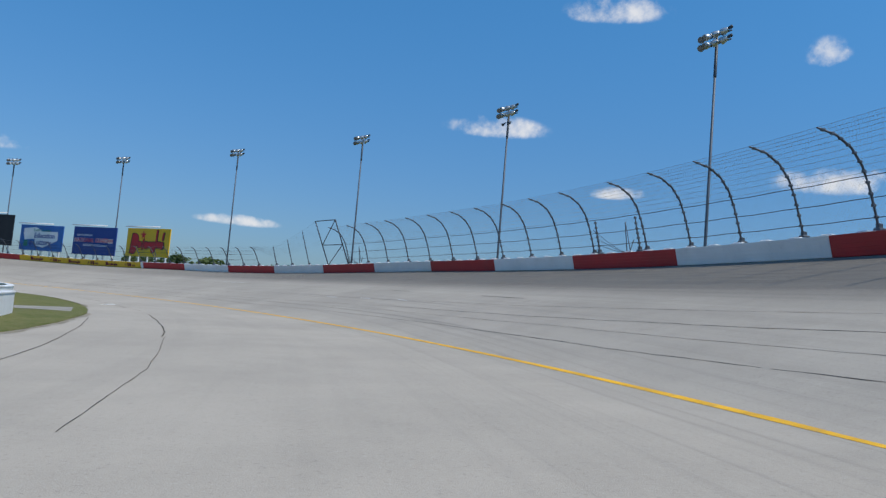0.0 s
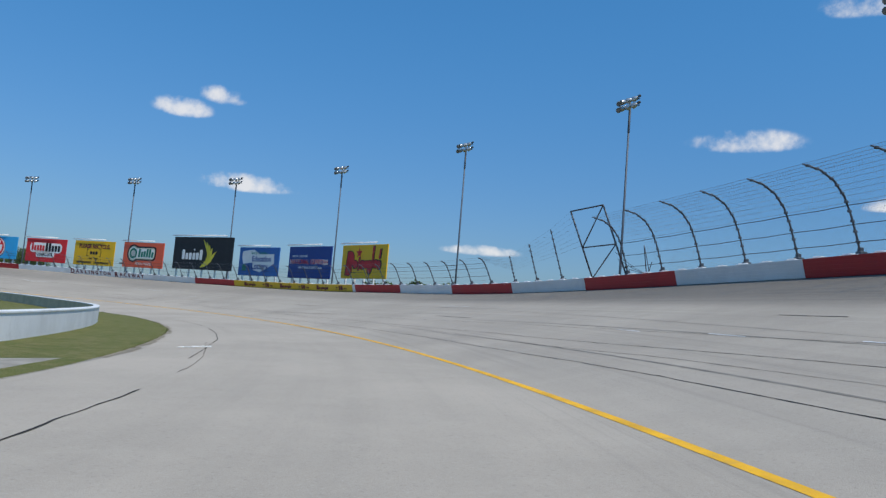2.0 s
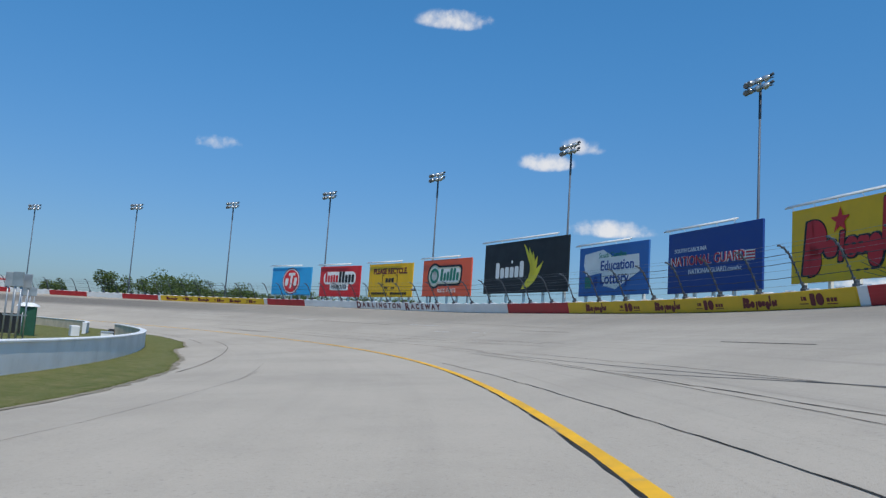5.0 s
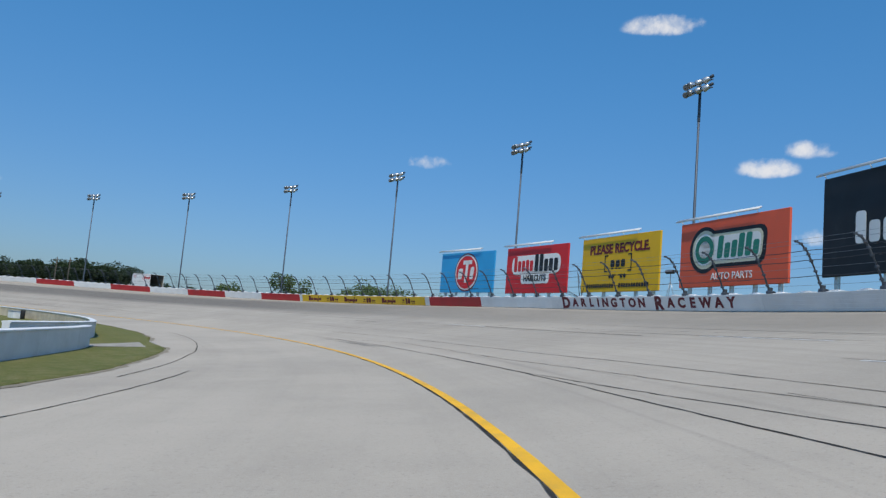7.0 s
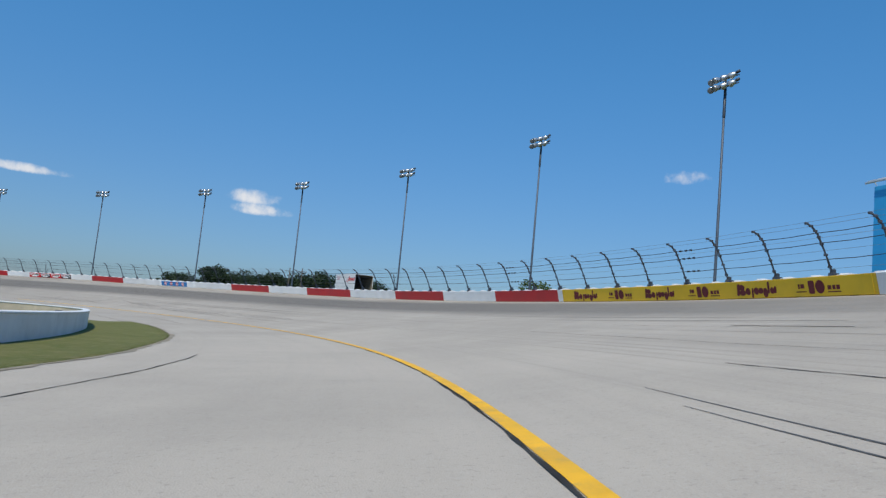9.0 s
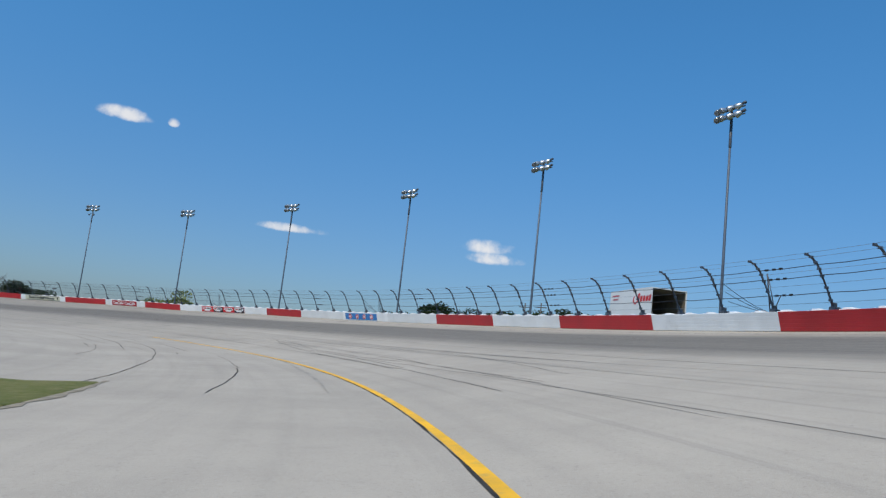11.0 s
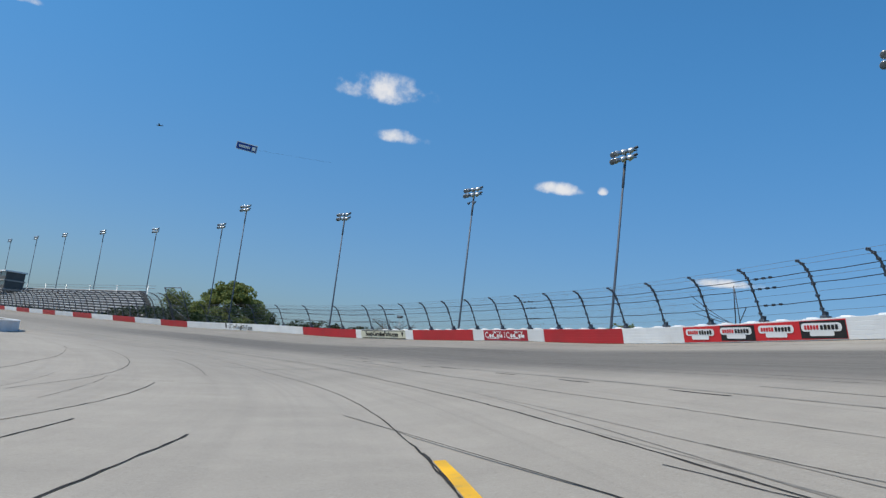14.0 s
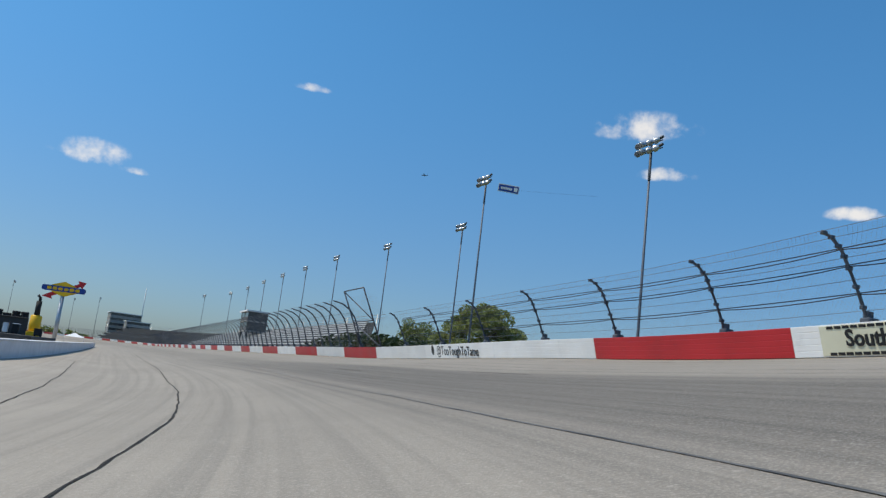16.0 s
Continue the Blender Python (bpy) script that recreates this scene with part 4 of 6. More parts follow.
on_board(bb_recycle, "small_print", letter_shapes(-3.9, -0.4, -1.65, 0.34, 12, 5) + letter_shapes(0.2, 3.7, -1.65, 0.34, 12, 6), V_BLACK, 1)

# red board
on_board(bb_red, "emblem_back", [rect(0.0, 0.45, 7.3, 1.75, 0.0, 0.7), rect(0.0, -0.55, 4.2, 1.4, 0.0, 0.3)], V_WHITE, 1)
on_board(bb_red, "wordmark_red", letter_shapes(-3.35, -0.25, 0.4, 1.05, 5, 11, 0.0, (0,)), V_RED, 2)
on_board(bb_red, "wordmark_black", letter_shapes(-0.15, 3.35, 0.4, 1.15, 5, 12, 0.0, (0, 1)), V_BLACK, 2)
words("HAIRCUTS", 0.75, V_BLACK, bb_red, pose(0.0, bb_red["c"] - 0.78, 0.12), 0.95, bold=0.02)

# sky blue board with the oval
on_board(bb_sky, "oval_edge", [disc(0.05, 0.0, 2.05, 1.95, 40)], V_MAROON, 0)
on_board(bb_sky, "oval_ring", [disc(0.05, 0.0, 1.92, 1.82, 40)], V_WHITE, 1)
on_board(bb_sky, "oval", [disc(0.05, 0.0, 1.75, 1.66, 40)], V_RED, 2)
on_board(bb_sky, "wordmark", [rect(-0.95, -0.15, 0.75, 1.1, 0.15, 0.2), rect(0.1, 0.05, 0.42, 2.2, 0.1), rect(0.2, 1.0, 1.5, 0.4, 0.1), rect(1.05, -0.1, 0.62, 1.25, 0.15, 0.2)], V_WHITE, 3)


# ---- signs painted and fixed on the barrier
def wall_sign(s0, s1, z0, z1, material, label, name="wall_sign"):
    ss = list(np.linspace(s0, s1, max(7, int((s1 - s0) / 0.9))))
    off = [(0.006, z0), (0.02, z0 + 0.01), (0.02, z1 - 0.01), (0.006, z1)]
    verts, faces = grid(len(ss), 4, lambda i, j: (*at(ss[i], off[j][0] + WALL_LEAN * off[j][1] * wall_high(ss[i]) / 0.9)[:2], wall_foot(ss[i]) + off[j][1] * wall_high(ss[i]) / 0.9))
    faces += [(0, 1, 2, 3), tuple((len(ss) - 1) * 4 + k for k in (3, 2, 1, 0))]
    return tagged(hung(name, mesh_of(name, verts, faces, material)), label, "sign")


def on_wall(thing, s, z, outlines, material, lift=0.024, name="mark"):
    for outline in outlines:
        hung(name, flat_mesh(name, [outline], material, 0.008), thing, wall_face(s, lift, z * wall_high(s) / 0.9) @ Matrix.Diagonal((1, wall_high(s) / 0.9, 1, 1)))


sign_a = wall_sign(108.5, 135.8, 0.03, 0.87, YELLOW, "long yellow painted advertising panel on the wall")


def script_marks(sign, first, step):
    """Alternating script emblems and short slogans along a painted panel."""
    for k in range(6):
        s = first - step * k
        if k % 2 == 0:
            on_wall(sign, s, 0.44, [rect(-1.12, 0.02, 0.2, 0.62, 0.15, 0.06), disc(-0.86, 0.14, 0.2, 0.15), disc(-0.84, -0.13, 0.24, 0.16), disc(-0.45, -0.08, 0.17, 0.19), rect(-0.14, -0.16, 0.12, 0.5, 0.1, 0.05), disc(0.12, -0.07, 0.17, 0.19),
                                    rect(0.42, -0.06, 0.28, 0.3, 0.1, 0.1), disc(0.72, -0.16, 0.16, 0.24), rect(0.95, 0.08, 0.13, 0.6, 0.05, 0.05), disc(1.16, -0.07, 0.13, 0.17), rect(1.36, -0.04, 0.16, 0.34, 0.1, 0.06)], V_MAROON)
        else:
            on_wall(sign, s, 0.44, [rect(-1.0, 0.06, 0.1, 0.22), rect(-0.8, 0.06, 0.22, 0.2), rect(-0.9, -0.2, 0.6, 0.05, 0.2), rect(-0.28, 0, 0.34, 0.62, 0, 0.08), disc(0.2, 0.0, 0.26, 0.31), rect(0.72, -0.04, 0.2, 0.2), rect(0.96, -0.04, 0.16, 0.2),
                                    rect(1.18, -0.04, 0.18, 0.2), rect(0.95, -0.24, 0.7, 0.05, 0.2)], V_MAROON)


script_marks(sign_a, 132.2, 4.25)
sign_b = wall_sign(196.8, 221.6, 0.03, 0.87, YELLOW, "long yellow painted advertising panel on the wall")
script_marks(sign_b, 219.0, 3.85)
sign_c = wall_sign(296.8, 303.1, 0.1, 0.8, vinyl("sign_blue_vinyl", (0.03, 0.20, 0.50)), "blue wall sign with four red discs")
for k in range(4):
    s = 302.1 - 1.42 * k
    on_wall(sign_c, s, 0.45, [disc(0, 0, 0.33, 0.29)], V_WHITE, 0.022)
    on_wall(sign_c, s, 0.45, [disc(0, 0, 0.30, 0.26)], V_RED, 0.03)
    on_wall(sign_c, s, 0.45, [rect(-0.14, -0.02, 0.12, 0.2, 0.1), rect(0.02, 0.02, 0.07, 0.34, 0.1), rect(0.16, -0.02, 0.12, 0.2, 0.1)], V_WHITE, 0.04)
sign_d = wall_sign(325.2, 334.8, 0.06, 0.84, V_RED, "row of red and black wall signs with white emblems")
for k in range(4):
    s = 333.6 - 2.4 * k
    if k % 2:
        on_wall(sign_d, s, 0.45, [rect(0, 0, 2.36, 0.74)], V_BLACK, 0.022)
    on_wall(sign_d, s, 0.45, [rect(0, 0.1, 2.0, 0.36, 0, 0.15), rect(0, -0.17, 1.2, 0.2, 0, 0.06)], V_WHITE, 0.032)
    on_wall(sign_d, s, 0.45, letter_shapes(-0.85, -0.1, 0.1, 0.2, 5, k + 30), V_RED, 0.042)
    on_wall(sign_d, s, 0.45, letter_shapes(-0.05, 0.85, 0.1, 0.22, 5, k + 40), V_BLACK, 0.042)
sign_e = wall_sign(349.7, 355.2, 0.05, 0.85, vinyl("sign_red_vinyl", (0.40, 0.02, 0.035)), "dark red wall sign with two white script emblems")
for s in (353.9, 351.2):
    on_wall(sign_e, s, 0.46, [arc_band(-0.85, 0.0, 0.17, 0.25, 40, 320, 12), disc(-0.45, -0.06, 0.14, 0.15), arc_band(0.18, 0.0, 0.17, 0.25, 40, 320, 12), disc(-0.15, -0.06, 0.13, 0.14), disc(0.55, -0.06, 0.14, 0.15), rect(0.8, 0.03, 0.08, 0.45, 0.2),
                             disc(1.0, -0.06, 0.14, 0.14), rect(-0.1, -0.26, 1.5, 0.05, 0.0), rect(0.45, 0.26, 1.1, 0.05, 0.0)], V_WHITE)
on_wall(sign_e, 352.5, 0.46, [rect(0, 0.2, 0.08, 0.12), rect(0.03, 0.03, 0.08, 0.12), rect(0, -0.14, 0.08, 0.12)], V_WHITE)
sign_f = wall_sign(366.8, 374.3, 0.05, 0.86, V_CREAM, "cream web address sign with black chequered edges on the wall")
for z in (0.1, 0.81):
    for s in np.arange(366.95, 374.2, 0.25):
        on_wall(sign_f, float(s), z, [rect(0, 0, 0.21, 0.085)], V_BLACK)
for word, s in (("South", 372.85), ("Carolina", 371.25), ("Parks.com", 369.15)):
    words(word, 0.56, V_BLACK, sign_f, sign_f.matrix_basis.inverted() @ wall_face(s, 0.03, 0.42), 1.0, bold=0.012)
on_wall(sign_f, 367.3, 0.46, [[(-0.2, 0.2), (0.2, 0.24), (0.02, -0.24)]], V_BLACK)

text_wall = empty("wall_lettering", wall_face(166.4, 0.02, 0.40), "maroon capital lettering painted on the white wall", "lettering")
spot = 175.3
for word in ("DARLINGTON", "RACEWAY"):
    for k, ch in enumerate(word):
        size, step = (1.05, 1.3) if k == 0 else (0.74, 0.98 if ch != "I" else 0.62)
        if ch == "W":
            step = 1.2
        s = spot - step / 2
        m = text_wall.matrix_basis.inverted() @ wall_face(s, 0.012, 0.40 if k == 0 else 0.43)
        words(ch, size, V_MAROON, text_wall, m, 1.24, 0.008, "letter", bold=0.042 * size)
        spot -= step
    spot -= 0.55
tame = empty("wall_lettering", wall_face(399.5, 0.02, 0.38), "dark grey lettering painted on the white wall", "lettering")
words("@TooToughToTame", 0.72, V_BLACK, tame, pose(0.25, 0.0, 0.0), 0.9, 0.006)
hung("mark", flat_mesh("mark", [disc(0, 0, 0.2, 0.3)], V_BLACK, 0.01), tame, pose(-3.15, 0.05, 0.0))

# white caps along the top of the wall
cap_bm = bmesh.new()
add_box(cap_bm, (1.0, 0.3, 0.06), Matrix.Translation((0, -0.3, 0.025)), 0.02)
add_box(cap_bm, (0.5, 0.24, 0.07), Matrix.Translation((0.1, -0.3, 0.075)), 0.025)
cap_me = bpy.data.meshes.new("wall_cap")
cap_bm.to_mesh(cap_me)
cap_bm.free()
cap_me.materials.append(CAP)
for k in range(222):
    s = 1.0 + 1.672 * k
    hung("wall_cap", cap_me, barrier, stand(s, 0.16, top(s)) @ pose(0, 0, 0, 0, 0, 3 * math.sin(k * 2.3)))

# ---- tar seams, cracks and rubber on the paving
rng = random.Random(7)


seams = empty("road_seam", Matrix(), "dark tar-sealed seams and cracks in the asphalt", "road seam", kind="structure")


def through_knots(knots, step=0.4, sway=0.06, seed=0):
    """A smooth, slightly wandering line through (s, n) knots."""
    ss = np.arange(knots[0][0], knots[-1][0] + 0.01, step)
    xs, ys = [k[0] for k in knots], [k[1] for k in knots]
    out = []
    for s in ss:
        n = sum(float(np.interp(min(max(s + d, xs[0]), xs[-1]), xs, ys)) for d in (-3, -1.5, 0, 1.5, 3)) / 5
        n += sway * noise.noise(Vector((s * 0.25, seed * 3.7, 0))) + sway * 0.5 * noise.noise(Vector((s * 1.1, seed * 1.9, 4))) + 0.22 * sway * noise.noise(Vector((s * 3.3, seed, 9)))
        out.append((float(s), n))
    return out


APRON_SEAMS = [
    (0.04, ((-12, 7.9), (-2, 8.9), (5, 9.75), (12, 10.45), (18, 11.0), (29, 11.7), (35, 12.25), (42, 12.95), (62, 14.1), (73, 14.4), (96, 15.2), (112, 15.6))), (0.04, ((-8, 10.7), (4, 12.1), (20, 13.2), (35, 14.2), (44, 14.9), (57, 15.4), (63, 15.6), (72, 16.0), (92, 16.9), (108, 17.4))),
    (0.03, ((-8, 6.9), (0, 7.7), (7, 8.4), (20, 9.6), (40, 11.0), (53, 11.8), (68, 12.6), (82, 13.5), (110, 14.6))), (0.025, ((-6, 9.8), (3, 10.7), (20, 12.0), (36, 13.1), (42, 13.8), (64, 14.6), (70, 14.9), (93, 15.2), (113, 15.1))),
    (0.035, ((270, 12.6), (300, 12.8), (310, 13.0), (320, 13.2), (335, 12.95), (342, 12.6), (354, 12.1))), (0.035, ((270, 9.0), (313, 9.0), (340, 8.4), (356, 8.6))), (0.035, ((302, 14.7), (304, 14.9), (308, 15.5))),
    (0.03, ((340, 5.0), (365, 5.2), (392, 5.0))), (0.03, ((340, 5.7), (365, 6.0), (392, 6.2))), (0.025, ((286, 3.0), (318, 3.2), (344, 3.6))),
    (0.022, ((-6, 21.6), (0, 21.9), (5, 22.4), (9, 22.65), (12, 22.8))), (0.07, ((12, 22.8), (14, 22.9), (20, 23.1), (26, 23.35), (32, 23.4))), (0.05, ((1, 24.7), (5, 24.9), (12, 25.5), (20, 25.85), (26, 26.0))), (0.03, ((36, 23.45), (40, 23.5), (44, 23.75), (51, 24.2))), (0.055, ((41, 23.85), (47, 24.0), (50, 23.85), (56, 23.82), (61, 23.8))), (0.07, ((60, 23.8), (64, 23.82), (68, 23.84))), (0.05, ((73, 23.85), (78.6, 24.0), (85, 24.16))), (0.015, ((85, 24.16), (96, 24.0), (106, 23.7))), (0.02, ((100, 23.8), (112, 23.9))),
    (0.085, ((106, 26.3), (116, 26.1), (123, 25.8), (128, 25.5), (133, 25.0), (142, 24.5), (147, 24.3))), (0.08, ((144, 25.8), (150, 25.4), (157, 25.2), (165, 24.8), (169, 24.7), (175, 24.4), (184, 24.0), (190, 23.8), (194, 23.7))),
    (0.055, ((112, 15.0), (118, 15.1), (123, 15.3), (131, 15.8), (140, 16.1), (155, 16.5), (164, 16.6), (172, 16.8))), (0.05, ((110, 13.0), (119.5, 13.5), (123, 14.2), (128, 14.7), (133, 15.4), (142, 16.2), (152, 16.4))), (0.03, ((116, 13.2), (120, 13.4), (127, 13.8), (132, 14.2))),
    (0.04, ((112, 12.4), (121, 12.9), (127, 13.7), (133, 14.4), (138, 14.8), (147, 15.4), (160, 15.5), (164, 15.6), (167, 16.0), (171, 16.6))), (0.05, ((110, 12.1), (121, 12.6), (128, 13.1), (134, 13.4), (139, 13.6), (152, 14.2), (165, 14.5), (171, 14.7), (181, 15.0))),
    (0.03, ((126, 6.2), (133, 6.3), (141, 7.2), (155, 8.0), (168, 8.5))), (0.035, ((118, 9.9), (125, 10.2), (131, 10.6), (136, 11.1))), (0.03, ((166, 12.8), (171, 12.9), (183, 13.2), (199, 12.8))), (0.025, ((170, 9.8), (181, 10.2), (197, 10.6))), (0.08, ((242, 25.8), (248.6, 25.5), (252, 25.4), (257, 25.2), (264, 24.7), (270, 24.3), (275.5, 23.85), (283, 23.2), (290, 22.8), (300, 22.6))), (0.09, ((240, 22.3), (243, 22.1), (246, 21.9), (250.5, 21.55), (257, 21.2))), (0.05, ((257, 21.2), (264.6, 20.9), (272, 20.65))),
    (0.09, ((274.2, 22.7), (275.2, 22.62), (276.2, 22.5))), (0.05, ((284, 27.2), (288, 26.9), (292.4, 26.55))), (0.03, ((281, 24.0), (286, 24.45), (292.5, 25.0), (296.5, 25.55))), (0.05, ((288.5, 26.75), (293, 27.4), (299.4, 28.05), (312, 28.9), (324, 29.3))), (0.03, ((315, 26.8), (326, 26.9), (338, 26.7))), (0.03, ((322, 25.0), (336, 24.8))), (0.03, ((225, 1.1), (260, 1.15), (300, 1.3), (330, 1.5), (380, 1.7), (420, 1.8))), (0.08, ((280, 25.3), (288.7, 24.7), (291, 24.3), (295.4, 24.0), (302, 23.7), (309, 23.3), (316, 23.0))),
    (0.06, ((298, 25.4), (303.4, 25.05), (311, 24.4), (319, 23.7), (326, 23.3), (332, 23.0))), (0.085, ((279, 21.6), (284, 21.4), (288.5, 21.2), (292, 21.1), (295.4, 20.9))), (0.08, ((299, 21.6), (300.7, 21.5), (304, 21.3), (309.4, 21.05), (313.7, 20.8))),
    (0.06, ((326, 26.6), (331.6, 25.8), (337, 25.0), (343.6, 24.3), (354, 23.5), (363, 23.2), (375, 23.2))), (0.05, ((324, 29.4), (332.6, 29.0), (346, 28.1), (353, 27.2), (360, 26.4), (369, 25.6))), (0.06, ((268, 28.2), (272.6, 27.7), (278, 27.1), (284, 26.7), (291, 26.1))),
    (0.03, ((339, 21.15), (346.5, 20.8), (353.6, 20.6), (358, 20.6))), (0.05, ((237.5, 15.6), (243, 15.55), (250, 15.4), (258, 15.5), (266, 15.5), (272, 15.2))), (0.045, ((239, 14.1), (243, 14.2), (248, 14.2), (254, 14.1), (258, 13.6))), (0.04, ((238.7, 14.35), (242, 14.35), (248, 14.65), (266, 14.9))), (0.03, ((240.6, 13.0), (247, 12.2), (260, 11.2))), (0.06, ((252, 15.6), (261, 15.35), (265, 15.4), (274, 15.0), (281, 14.45), (286, 13.6), (292, 12.2))), (0.045, ((256, 14.2), (260, 14.6), (266, 14.5), (275.5, 14.3), (285, 13.1))), (0.045, ((252, 14.2), (259.6, 13.9), (266, 13.8), (276, 13.7), (288, 13.2))),
    (0.05, ((252, 15.2), (255, 15.15), (262.6, 14.9), (268.4, 14.8), (274, 14.7))), (0.03, ((262, 11.6), (270, 12.3), (284, 11.9))), (0.04, ((278, 13.3), (281, 13.4), (284, 13.6), (288, 13.1))), (0.04, ((277, 14.0), (280, 14.0), (283, 14.1), (286.2, 13.5))), (0.03, ((283, 13.1), (290, 13.2), (296, 13.8), (309, 14.5))),
    (0.06, ((309, 17.5), (315, 17.5), (325, 17.45), (333, 17.5), (341, 17.85), (346, 17.85), (353, 17.7), (363, 17.6), (369, 17.75), (374, 18.1), (380.6, 18.5), (389, 18.9), (402, 19.3), (414, 19.4))),
    (0.03, ((268, 15.4), (280, 15.45), (288, 15.3), (296, 15.15), (309, 15.1), (330, 15.1), (338, 14.9), (346, 14.7), (354, 14.65), (361, 14.75), (371, 14.85), (375, 15.05), (388, 15.5), (407, 15.2), (450, 14.6))), (0.03, ((310, 9.3), (320, 9.4), (330, 9.2)))]
for q, (width, knots) in enumerate(APRON_SEAMS):
    ribbon("seam", through_knots(knots, seed=q), width * (0.5 if knots[0][0] < 338 and knots[-1][0] < 420 else 1.0), SEAM, seams, lift=0.008, jitter=0.4, seed=q)
crack = [(float(s), line_at(s) + 0.115 + 0.03 * noise.noise(Vector((s * 0.7, 0, 0)))) for s in np.arange(60, 312, 0.6)]
ribbon("seam", crack, 0.035, SEAM, seams, lift=0.010, jitter=0.8, seed=99)
cross = [(318.4, 18.2), (314.9, 17.5), (306.8, 16.3), (299.2, 15.3), (296.4, 15.1), (294.5, 14.7)]
ribbon("seam", cross, 0.028, SEAM, seams, lift=0.009)
for k, (s0, n0, s1, n1) in enumerate(((277.0, 21.7, 276.0, 18.0), (71.0, 20.4, 70.2, 24.0), (123.8, 12.5, 125.0, 11.2), (334.0, 24.2, 332.0, 21.1), (314.5, 27.8, 313.3, 25.4))):
    ribbon("joint", [(s0 + (s1 - s0) * u, n0 + (n1 - n0) * u + 0.05 * math.sin(9 * u + k)) for u in (0, 0.2, 0.4, 0.6, 0.8, 1.0)], 0.035, SEAM, seams, lift=0.009, jitter=0.4, seed=k)
marks = empty("tyre_marks", Matrix(), "dark tyre marks curving over the asphalt", "tyre mark", kind="structure")
MARKS = [
    (0.05, ((160, 16.7), (164, 16.8), (167, 17.0), (171, 17.3))), (0.04, ((162, 16.9), (165, 17.0), (168, 17.35))),
    (0.03, ((162, 16.8), (172, 16.85), (179, 16.8))), (0.03, ((160, 17.1), (172, 17.1), (177, 17.1))),
    (0.03, ((240, 11.9), (270, 11.6), (286, 11.7), (310, 11.0))), (0.03, ((262, 14.6), (272, 14.6), (290, 13.6), (303, 13.2))),
    (0.03, ((255, 13.5), (268, 13.6), (280, 13.3), (292, 12.6))), (0.03, ((344, 11.6), (352, 11.5), (366, 11.7), (383, 11.8))),
    (0.05, ((66, 10.2), (71, 11.0), (80, 12.5), (97, 15.3))), (0.03, ((70, 12.0), (82, 13.2), (97, 14.6), (118, 15.6)))]
for q, (width, knots) in enumerate(MARKS):
    ribbon("mark", through_knots(knots, 1.2, 0.05, 40 + q), lambda u, w=width: w * (0.3 + 2.8 * u * (1 - u)), DARK_MARK, marks, lift=0.006, jitter=0.2, seed=q)
for q in range(30):
    s0, n0, span = rng.uniform(-10, 400), rng.uniform(6.0, 15.5), rng.uniform(14, 60)
    slope, bend = rng.uniform(-0.03, 0.03), rng.uniform(-0.0006, 0.0006)
    path = [(s0 + d, min(max(n0 + slope * d + bend * d * d, 1.0), 26.0)) for d in np.arange(0, span, 2.0)]
    width = rng.choice((0.03, 0.05, 0.08, 0.14))
    ribbon("mark", path, lambda u, w=width: w * (0.15 + 3.0 * u * (1 - u)), RUBBER_MARK, marks, lift=0.005, seed=q)
FAINT = paint("worn_rubber_streak", (0.335, 0.297, 0.25), 0.85, grain=0.2, size=0.8)
for q, knots in enumerate((((241, 19.3), (247.4, 19.0), (257, 18.6), (271, 17.6)),)):
    ribbon("mark", through_knots(knots, 1.0, 0.05, 60 + q), lambda u: 0.03 + 0.45 * u * (1 - u), FAINT, marks, lift=0.008, jitter=0.2, seed=90 + q)
for s0, n0, ln in ((314, 11.6, 2.6), (321, 11.7, 2.2), (327.5, 11.6, 2.0), (334.5, 11.5, 2.0), (20, 8.2, 5), (35.5, 8.1, 3), (60, 11.2, 6), (95, 10.5, 5), (118, 9.0, 7), (150, 9.2, 18), (185, 10.2, 5), (289, 6.6, 6), (297, 5.9, 6), (352, 11.1, 2), (356.5, 11.2, 2), (345, 12.2, 2), (376, 7.2, 4), (386, 9.1, 4), (340, 10.0, 3), (293.5, 8.05, 6.5), (288.9, 8.0, 3.0), (337.1, 11.7, 1.7), (342.2, 11.6, 2.1), (348.2, 11.5, 2.2)):
    ribbon("dash", [(s0, n0), (s0 + ln / 2, n0 + 0.02), (s0 + ln, n0)], 0.055, SEAM, marks, lift=0.007, seed=int(s0))
for s0, n0, ln in ((70, 7.6, 5), (140, 8.6, 7), (168, 9.2, 6), (35.5, 10.7, 1.9), (40.9, 11.12, 1.8), (30.2, 10.3, 1.5)):
    ribbon("dash", [(s0, n0), (s0 + ln / 2, n0), (s0 + ln, n0)], 0.06, CAP, marks, lift=0.007, seed=int(s0))


